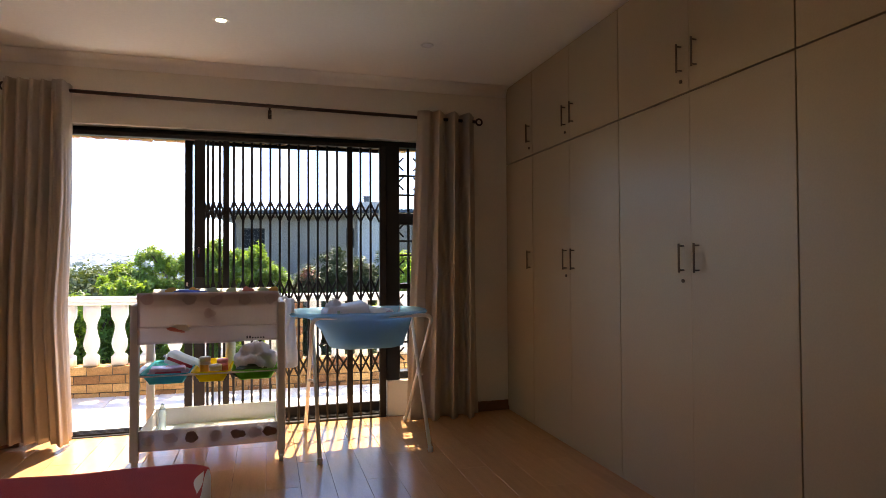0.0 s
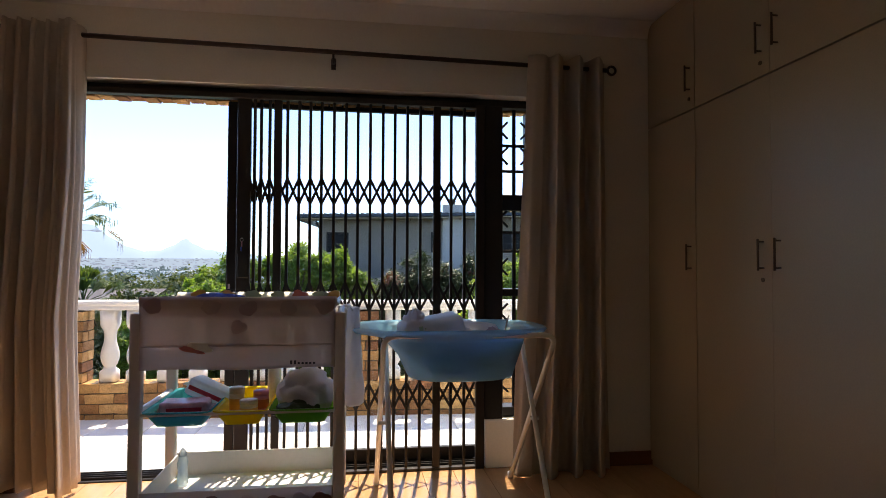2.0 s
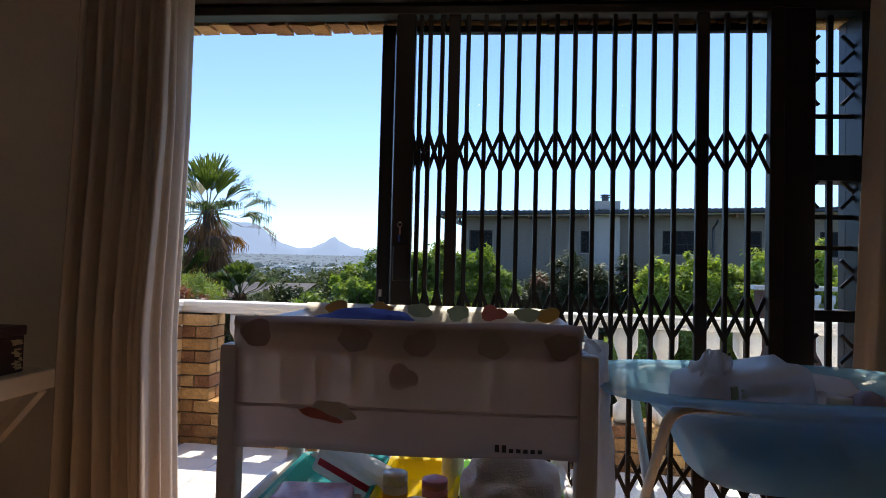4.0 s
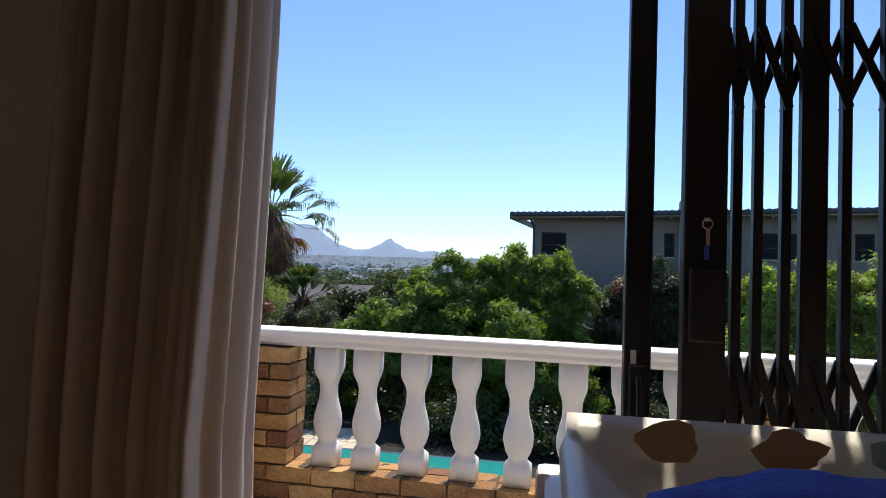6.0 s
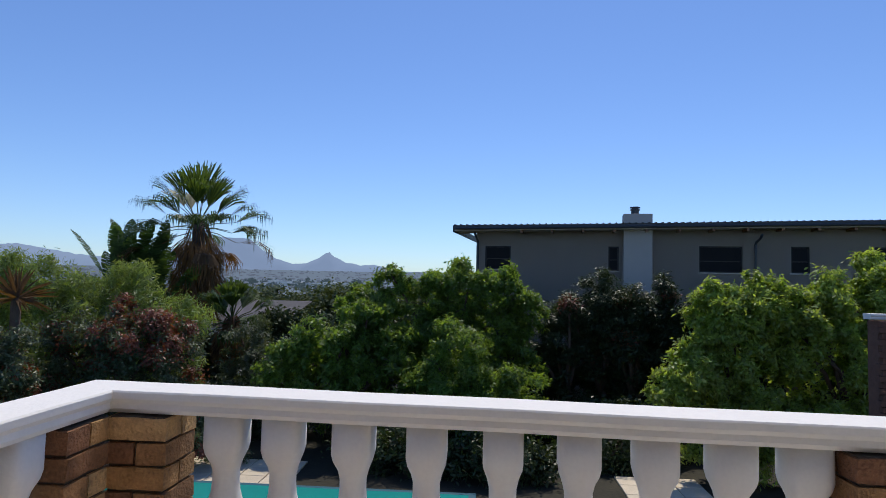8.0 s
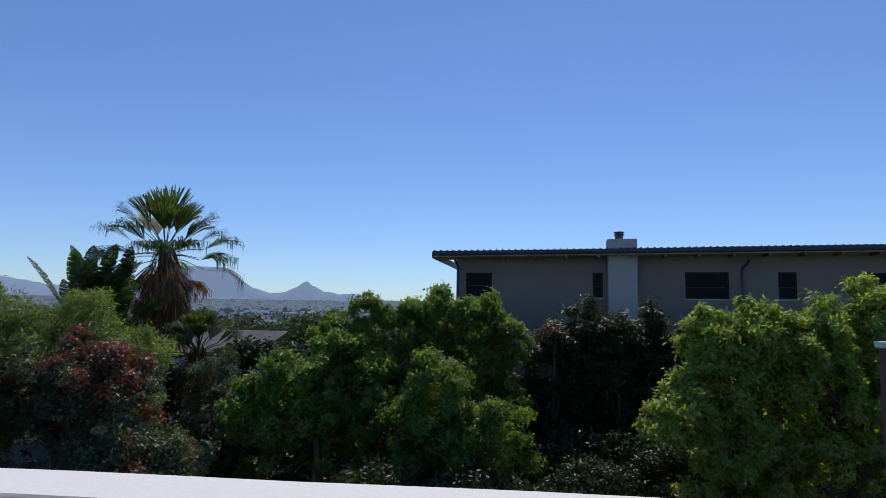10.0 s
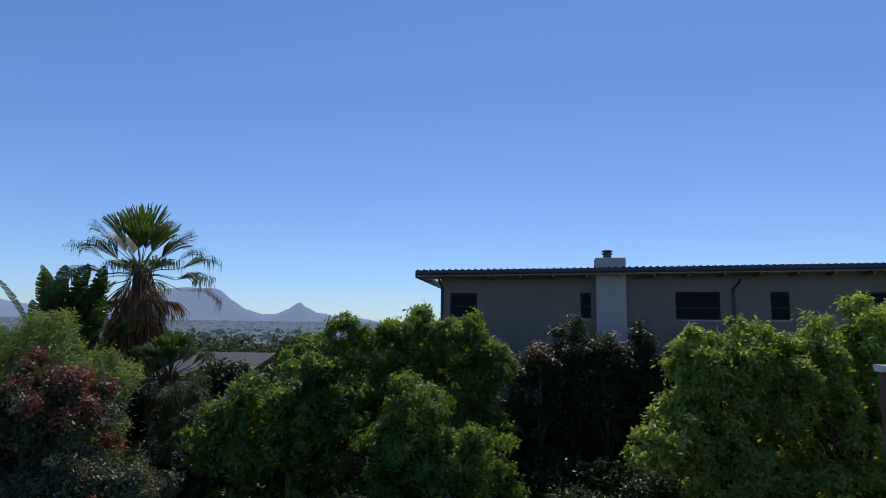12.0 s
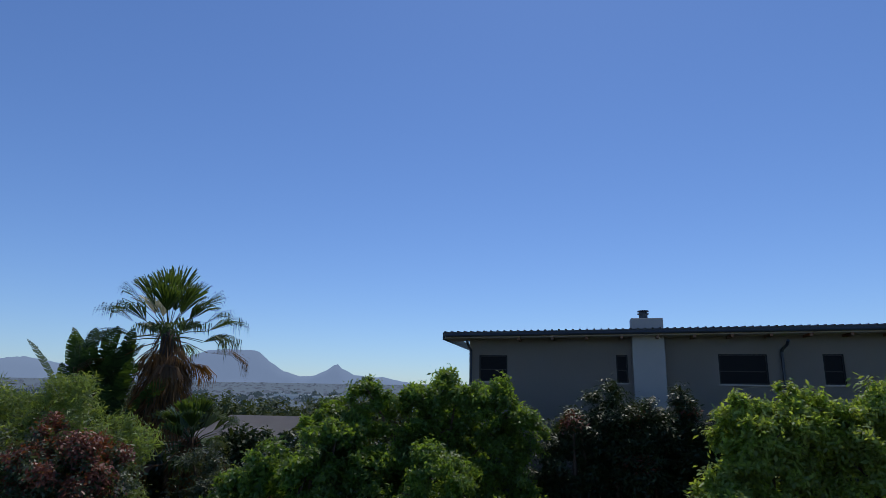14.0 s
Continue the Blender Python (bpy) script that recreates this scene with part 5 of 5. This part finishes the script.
shrub("young_tree", "light green young tree with fine leaves in front of the hedge", "tree",
      crown(5, [(-1.0, 20.2, -1.9, 1.15, 0.7, 1.2), (-1.35, 20.3, -0.55, 0.55, 0.5, 0.95), (-0.15, 20.2, -1.7, 0.85, 0.6, 1.0), (-1.9, 20.4, -1.6, 0.6, 0.5, 1.0)], 80, 0.13, 0.28),
      56000, 0.085, M_LEAF_A, 13, spread=0.085)
# dark needle-leaved trees
for k, (dx, dy, h) in enumerate(((1.7, 23.4, 1.15), (2.75, 23.7, 1.95), (3.6, 23.4, 1.35), (4.6, 23.8, 1.5), (5.6, 23.5, 1.2))):
    shrub("dark_tree", "dark green needle-leaved tree in the garden hedge", "tree",
          crown(20 + k, [(dx, dy, -1.0, 0.75, 0.6, h + 0.6), (dx, dy, h - 0.7, 0.3, 0.3, 0.65), (dx - 0.45, dy, h - 1.5, 0.4, 0.4, 0.9), (dx + 0.45, dy, h - 1.4, 0.4, 0.4, 0.8)], 60, 0.12, 0.24),
          26000, 0.12, M_LEAF_B, 30 + k, spread=0.10, slim=0.26, up=0.9, second=(M_LEAF_E, [0, 3, 5], 700, "a few russet twigs"))
# light green trees further along
shrub("light_green_tree", "light green tree with drooping leaf bunches", "tree",
      crown(6, [(5.0, 19.9, -0.5, 1.0, 0.8, 1.2), (4.2, 19.6, -0.8, 0.75, 0.6, 0.8), (3.65, 19.5, -1.0, 0.55, 0.5, 0.5), (4.6, 19.8, 0.65, 0.55, 0.5, 0.65), (5.6, 19.9, 0.8, 0.7, 0.55, 0.75), (5.2, 19.6, -1.9, 1.2, 0.7, 0.8)], 190, 0.10, 0.24),
      76000, 0.115, M_LEAF_C, 14, spread=0.07)
shrub("light_green_tree", "tall light green tree with drooping leaf bunches", "tree",
      crown(7, [(7.2, 20.2, -0.4, 1.2, 0.9, 1.3), (8.6, 20.3, -0.2, 1.1, 0.9, 1.6), (8.6, 20.3, 1.35, 0.6, 0.5, 0.95), (7.4, 20.2, 0.95, 0.6, 0.55, 0.7), (6.4, 20.0, 0.5, 0.65, 0.6, 0.75), (7.3, 19.7, -1.9, 1.5, 0.8, 0.8)], 210, 0.10, 0.26),
      80000, 0.115, M_LEAF_C, 15, spread=0.07)
shrub("green_tree", "dense green tree at the garden edge", "tree",
      crown(8, [(11.2, 20.6, -0.7, 1.8, 1.2, 2.6), (13.5, 21.0, -0.5, 1.8, 1.2, 2.8)], 60, 0.25, 0.5), 26000, 0.16, M_LEAF_C, 16)
# russet and grey-green shrubs, tall hedge
shrub("russet_shrub", "russet and grey green shrub with small leaves", "shrub",
      crown(9, [(-9.4, 19.8, -1.3, 1.2, 1.0, 1.8), (-8.4, 19.5, -1.2, 0.9, 0.9, 1.6), (-10.5, 19.8, -1.3, 0.9, 0.9, 1.6)], 100, 0.15, 0.3),
      36000, 0.09, M_LEAF_D, 17, spread=0.10, second=(M_LEAF_E, list(range(0, 44)), 22000, "russet new leaves"))
shrub("russet_shrub", "low grey green shrub with russet tips", "shrub",
      crown(10, [(-7.9, 19.0, -2.3, 1.0, 0.8, 1.0), (-6.9, 19.4, -2.4, 0.8, 0.8, 0.9)], 60, 0.15, 0.3),
      24000, 0.09, M_LEAF_D, 18, spread=0.10, second=(M_LEAF_E, list(range(0, 12)), 4500, "russet new leaves"))
shrub("grey_green_shrub", "grey green shrub beside the hedge", "shrub",
      crown(41, [(-10.7, 17.3, -1.4, 0.9, 0.6, 1.6), (-11.6, 18.0, -1.7, 1.2, 1.1, 1.6), (-12.8, 17.2, -1.7, 1.0, 1.0, 1.5)], 80, 0.16, 0.32),
      30000, 0.09, M_LEAF_D, 19, spread=0.10, second=(M_LEAF_E, list(range(0, 20)), 7000, "russet new leaves"))
shrub("tall_hedge", "tall feathery green hedge with upright sprigs", "hedge",
      crown(42, [(-8.9, 21.0, -1.0, 0.8, 0.7, 1.7), (-10.0, 21.0, -0.7, 0.9, 0.8, 2.0), (-11.2, 20.8, -0.5, 1.0, 0.9, 2.1), (-12.6, 20.6, -0.4, 1.1, 0.9, 2.2), (-14.2, 20.2, -0.4, 1.3, 1.0, 2.3), (-16.2, 19.8, -0.4, 1.4, 1.1, 2.4)], 260, 0.16, 0.32),
      110000, 0.15, M_LEAF_F, 21, slim=0.15, up=0.25, spread=0.11)
shrub("olive_bush", "thin upright olive green bush", "bush",
      crown(43, [(-6.9, 26.2, -1.4, 0.7, 0.7, 1.5), (-6.2, 25.4, -1.9, 0.7, 0.7, 1.2)], 40, 0.12, 0.26), 15000, 0.15, M_LEAF_F, 22, slim=0.18, up=1.0)
shrub("olive_bush", "loose grey green bush with upright twigs", "bush",
      crown(45, [(-7.2, 22.6, -1.5, 0.8, 0.7, 1.6), (-6.4, 22.2, -1.8, 0.8, 0.7, 1.4)], 60, 0.12, 0.26), 22000, 0.10, M_LEAF_D, 24, slim=0.25, up=0.5, spread=0.08)
shrub("olive_bush", "dark undergrowth round the palms", "bush",
      crown(44, [(-11.3, 25.6, -1.8, 1.5, 1.0, 1.5), (-9.4, 25.8, -2.0, 1.5, 1.0, 1.2), (-13.2, 25.4, -1.0, 1.2, 1.0, 1.8)], 60, 0.2, 0.4), 26000, 0.15, M_LEAF_B, 23)
# Dark low plants, added to stand for the tree shade on the ground.
for k, (gx, gy) in enumerate(((-0.5, 19.2), (2.2, 20.6), (-2.6, 19.4), (-6.6, 22.2), (-4.6, 22.6), (-2.4, 22.4), (0.2, 22.4), (2.4, 22.3), (4.6, 22.2), (6.8, 22.4), (-8.4, 21.8), (3.4, 21.4))):
    shrub("shade_ground_cover", "low dark green ground cover added for the shade under the trees", "ground cover",
          crown(80 + k, [(gx, gy, -2.7, 1.2, 0.6, 0.5 if gy < 21 else 0.9)], 30, 0.15, 0.3), 8000, 0.11, M_LEAF_B, 90 + k)
for k, (hx0, hx1) in enumerate(((-8.2, -3.6), (-3.4, 1.2), (1.4, 6.0), (6.2, 11.0))):
    shrub("back_hedge", "dark green hedge along the garden boundary", "hedge",
          crown(60 + k, [(hx0 + (hx1 - hx0) * (q + 0.5) / 3, 24.9, -1.7, (hx1 - hx0) / 5, 0.6, 1.7) for q in range(3)], 50, 0.2, 0.4),
          15000, 0.17, M_LEAF_B, 70 + k, spread=0.14)


def frond(bm, base, way, stem, fan, blades, droop, rnd, width=0.035, wide=1.25):
    """A fan leaf: stalk, then blades that spread and bend down."""
    way = way.normalized()
    side = way.cross(Vector((0, 0, 1)))
    side = side.normalized() if side.length > 0.1 else Vector((1, 0, 0))
    up = side.cross(way)
    hub = base + way * stem + Vector((0, 0, -droop * stem * 0.25))
    tube([base, base.lerp(hub, 0.5) + Vector((0, 0, droop * 0.06)), hub], [0.022, 0.016, 0.012], bm, 5)
    for k in range(blades):
        a = (k / (blades - 1) - 0.5) * 2 * wide
        d = (way * math.cos(a) + side * math.sin(a) + up * rnd.uniform(-0.12, 0.12)).normalized()
        L = fan * (0.72 + 0.28 * math.cos(a)) * rnd.uniform(0.9, 1.08)
        w = d.cross(up).normalized() * width * 0.5
        p0, p1 = hub, hub + d * L * 0.55
        p2 = hub + d * L * 0.85 + Vector((0, 0, -droop * L * 0.14))
        p3 = hub + d * L * (1.0 - 0.12 * droop) + Vector((0, 0, -droop * L * rnd.uniform(0.22, 0.42)))
        v = [bm.verts.new(q) for q in (p0, p1 - w, p1 + w, p2 - w * 0.8, p2 + w * 0.8, p3)]
        bm.faces.new((v[0], v[1], v[2]))
        bm.faces.new((v[1], v[3], v[4], v[2]))
        bm.faces.new((v[3], v[5], v[4]))


def fan_palm(x, y, top, reach, trunk_r, seed, skirt, label, fronds=34):
    rnd = random.Random(seed)
    t = thing("fan_palm", label, "palm tree", "", (x, y, GZ))
    h = top - GZ
    part("trunk", tube([(0, 0, -0.1), (0.02, 0, h * 0.4), (0, 0.02, h * 0.8), (0, 0, h + 0.1)], [trunk_r * 1.35, trunk_r, trunk_r * 0.95, trunk_r * 0.8], None, 12), M_BARK, t, "", True)
    crown = Vector((0, 0, h))
    for k in range(fronds):
        f = k / fronds
        az = k * 2.39996 + rnd.uniform(-0.2, 0.2)
        el = radians(80 - 100 * f ** 1.05 + rnd.uniform(-12, 12))
        d = Vector((math.cos(az) * math.cos(el), math.sin(az) * math.cos(el), math.sin(el)))
        bm = bmesh.new()
        frond(bm, crown + Vector((0, 0, -0.25 * f)), d, reach * (0.36 + 0.22 * f) * rnd.uniform(0.85, 1.15), reach * rnd.uniform(0.46, 0.60), 34, 0.40 + 1.2 * f, rnd, 0.046, 0.56 - 0.14 * f)
        part("frond", bm, M_PALM if f < 0.84 else M_DEAD, t)
    if skirt:
        for k in range(90):
            az = rnd.uniform(0, math.tau)
            z = h + 0.12 - rnd.uniform(0, 1) ** 1.5 * skirt
            d = Vector((math.cos(az) * 0.4, math.sin(az) * 0.4, -1.0 + rnd.uniform(0, 0.35)))
            bm = bmesh.new()
            frond(bm, Vector((math.cos(az) * trunk_r, math.sin(az) * trunk_r, z)), d, reach * 0.20, reach * 0.40, 12, 0.8, rnd, 0.04, 0.7)
            part("dry_frond", bm, M_DEAD, t)
    return t


fan_palm(-11.45, 27.4, 3.35, 2.8, 0.26, 5, 2.4, "tall fan palm with a skirt of brown dead fronds", 34)
fan_palm(-9.0, 25.0, 0.0, 1.75, 0.14, 6, 0.5, "small fan palm with drooping leaves under the tall one", 30)


def paddle(bm, base, way, stem, blade, width, rnd):
    """A torn banana-like leaf: stalk, rib and strips on both sides."""
    way = way.normalized()
    side = way.cross(Vector((0, 0, 1)))
    side = side.normalized() if side.length > 0.15 else Vector((1, 0, 0))
    pts = [base + way * stem * t + Vector((0, 0, -0.10 * (t * stem) ** 2 * 0.3)) for t in (0, 0.5, 1)]
    tube(pts, [0.05, 0.035, 0.028], bm, 6)
    n = 22
    for k in range(n):
        t0 = k / n
        c = pts[-1] + way * blade * t0 + Vector((0, 0, -0.20 * blade * t0 ** 2))
        c2 = pts[-1] + way * blade * (t0 + 0.9 / n) + Vector((0, 0, -0.20 * blade * (t0 + 0.9 / n) ** 2))
        w = width * math.sin(math.pi * min(1, 0.12 + t0 * 0.95)) ** 0.6
        for s in (-1, 1):
            e = side * s * w + way * w * 0.35 + Vector((0, 0, rnd.uniform(-0.16, 0.06) * w))
            v = [bm.verts.new(q) for q in (c, c2, c2 + e * rnd.uniform(0.85, 1), c + e)]
            bm.faces.new(v if s > 0 else v[::-1])


def strelitzia(x, y, height, leaves, seed, label, spread=0.5, scale=1.0):
    rnd = random.Random(seed)
    t = thing("paddle_leaf_plant", label, "plant", "", (x, y, GZ))
    for q in range(4):
        part("stem", tube([(rnd.uniform(-.5, .5), rnd.uniform(-.4, .4), -0.1), (rnd.uniform(-.4, .4), 0, height * 0.35), (rnd.uniform(-.3, .3), 0, height * 0.62)], [0.12, 0.10, 0.08], None, 8), M_BARK, t, "", True)
    for k in range(leaves):
        az = rnd.uniform(0, math.tau)
        el = radians(rnd.uniform(48, 86))
        d = Vector((math.cos(az) * math.cos(el), math.sin(az) * math.cos(el) * 0.6, math.sin(el)))
        bm = bmesh.new()
        paddle(bm, Vector((rnd.uniform(-spread, spread), rnd.uniform(-.3, .3), height * rnd.uniform(0.46, 0.62))), d, 0.6 * scale, 1.9 * scale * rnd.uniform(0.8, 1.1), 0.25 * scale, rnd)
        part("leaf", bm, M_BANANA, t)
    return t


strelitzia(-13.5, 26.6, 6.9, 26, 3, "wild banana plant with torn paddle leaves beside the palm", 0.8, 1.15)
strelitzia(-12.5, 26.6, 5.6, 20, 8, "lower wild banana plant by the palm trunk", 0.9, 1.0)
strelitzia(-12.3, 17.8, 5.4, 12, 4, "wild banana plant with broad torn leaves by the hedge", 0.5, 1.0)
orange = thing("aloe_plant", "orange yellow spiky plant by the hedge", "plant", "", (-10.9, 18.0, GZ))
part("stem", tube([(0, 0, -0.1), (0, 0, 3.8)], 0.10, None, 8), M_BARK, orange)
rnd = random.Random(9)
for k in range(46):
    az, el = rnd.uniform(0, math.tau), radians(rnd.uniform(-20, 80))
    d = Vector((math.cos(az) * math.cos(el), math.sin(az) * math.cos(el), math.sin(el)))
    s = d.orthogonal().normalized() * 0.035
    bm = bmesh.new()
    b = Vector((0, 0, 3.8))
    v = [bm.verts.new(q) for q in (b - s, b + s, b + d * 0.45 + s * 0.8, b + d * 0.85 + Vector((0, 0, -0.1)), b + d * 0.45 - s * 0.8)]
    bm.faces.new(v)
    part("leaf", bm, M_DEAD, orange)

# low grey roof beyond the garden, woods, town and mountains
shed = thing("low_house", "low house with a weathered grey sheet roof below the garden", "house", "", (-22.5, 62.0, 0))
part("wall", box(-5.5, 0, -8, 2.0, 9, -2.9), M_HOUSE, shed)
bm = bmesh.new()
pts = [bm.verts.new(p) for p in ((-6, -0.6, -3.0), (2.6, -0.6, -3.0), (2.6, 10.5, -1.05), (-6, 10.5, -1.05))]
bm.faces.new(pts)
bmesh.ops.solidify(bm, geom=bm.faces[:], thickness=0.12)
part("roof", bm, M_ROOFGREY, shed, "weathered grey sheet roof")


def far_leaves(name, label, seed, n, x0, x1, y0, y1, r, leaves, size, mat, lift=0.0):
    rnd = random.Random(seed)
    cl = []
    for k in range(n):
        x, y = rnd.uniform(x0, x1), rnd.uniform(y0, y1)
        q = rnd.uniform(r * 0.6, r)
        cl.append((x, y, ground_z(x, y) + q * 0.5 + lift, q * 1.2, q, q * 0.9))
    o = new(name, leaf_mesh(name, cl, leaves, size, mat, np.random.default_rng(seed), spread=r * 0.25, per=24))
    return tagged(o, label, "woods", "", "stuff")


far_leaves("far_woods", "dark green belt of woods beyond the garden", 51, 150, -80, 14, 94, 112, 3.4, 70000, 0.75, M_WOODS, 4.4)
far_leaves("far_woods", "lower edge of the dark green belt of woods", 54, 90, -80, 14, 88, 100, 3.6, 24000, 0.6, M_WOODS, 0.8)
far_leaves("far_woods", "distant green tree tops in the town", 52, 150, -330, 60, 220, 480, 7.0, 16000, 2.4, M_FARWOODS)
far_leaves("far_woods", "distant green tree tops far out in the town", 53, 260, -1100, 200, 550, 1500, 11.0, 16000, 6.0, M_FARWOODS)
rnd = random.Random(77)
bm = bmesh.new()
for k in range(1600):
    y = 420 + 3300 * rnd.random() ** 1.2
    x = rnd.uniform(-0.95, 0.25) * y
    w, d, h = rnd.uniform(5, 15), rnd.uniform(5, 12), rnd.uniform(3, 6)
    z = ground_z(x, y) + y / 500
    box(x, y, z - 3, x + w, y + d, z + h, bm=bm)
tagged(part("far_houses", bm, M_CITY), "scattered roofs of the town on the plain, paled by haze in their colour", "town", "", "stuff")
for k, (x, y, w) in enumerate(((-395, 1150, 95), (-330, 1230, 60), (-470, 1300, 70))):
    t = thing("warehouse", "long white warehouse out on the plain", "warehouse", "far warehouses", (x, y, ground_z(x, y)))
    part("wall", box(0, 0, -1, w, 30, 9), M_RAIL, t)
    part("roof", box(-1, -1, 9, w + 1, 31, 11), M_RAIL, t)


def ridge(name, label, mat, y, rows, seed, rough):
    """A far mountain: a ridge line through (x, height) rows, with slopes falling towards the plain."""
    bm = bmesh.new()
    top, low = [], []
    for (xa, za), (xb, zb) in zip(rows, rows[1:]):
        n = max(2, int(abs(xb - xa) / 25))
        for i in range(n):
            t = i / n
            x, z = xa + (xb - xa) * t, za + (zb - za) * t
            z += rough * noise.noise(Vector((x * 0.02, seed, 0))) + rough * 0.4 * noise.noise(Vector((x * 0.07, seed, 4)))
            top.append(bm.verts.new((x, y, z)))
            low.append([bm.verts.new((x, y - 90 + 30 * noise.noise(Vector((x * 0.01, q, seed))), z * (0.62 - 0.25 * q))) for q in (0, 1)] + [bm.verts.new((x, y - 420, -70))])
    for i in range(len(top) - 1):
        col_a, col_b = [top[i]] + low[i], [top[i + 1]] + low[i + 1]
        for k in range(3):
            bm.faces.new((col_a[k], col_b[k], col_b[k + 1], col_a[k + 1]))
    return tagged(part(name, bm, mat, None, "", True), label, "mountain", "", "structure")


ridge("mountain_range", "flat-topped mountain with a pointed peak beside it, blue haze put into its colour", M_MOUNT, 4000,
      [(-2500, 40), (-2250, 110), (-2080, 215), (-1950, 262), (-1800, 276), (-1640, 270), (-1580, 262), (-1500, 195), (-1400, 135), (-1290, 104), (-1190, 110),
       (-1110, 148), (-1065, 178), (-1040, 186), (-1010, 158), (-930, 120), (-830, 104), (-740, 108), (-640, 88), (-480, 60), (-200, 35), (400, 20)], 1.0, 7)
ridge("mountain_far", "range of far mountains, faint blue haze put into their colour", M_MOUNT2, 4300,
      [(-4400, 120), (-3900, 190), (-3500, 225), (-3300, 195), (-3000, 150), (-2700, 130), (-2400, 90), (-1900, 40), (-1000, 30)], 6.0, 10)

# ---------------------------------------------------------------- the many small pieces
for x, y in plank_rows:
    o = new("plank", plank_mesh)
    y0, y1 = max(y, YB), min(y + PL, 5.735)
    o.location = (x, y0, 0)
    o.scale = (1, (y1 - y0) / PL, 1)
    o.parent = floor
for i in range(16):
    for j in range(4):
        o = new("tile", tile_mesh)
        o.location = (-1.76 + i * 0.40, YO + 0.18 + j * 0.40, BZ)
        o.parent = balcony_floor
for parent, x, y, z, turn, me in BRICKS:
    o = new("brick", me)
    o.location = (x, y, z)
    o.rotation_euler = (0, radians(turn[1]), 0) if isinstance(turn, tuple) else (radians(random.choice((0, 180))), 0, radians(turn) + random.uniform(-0.012, 0.012))
    o.parent = parent
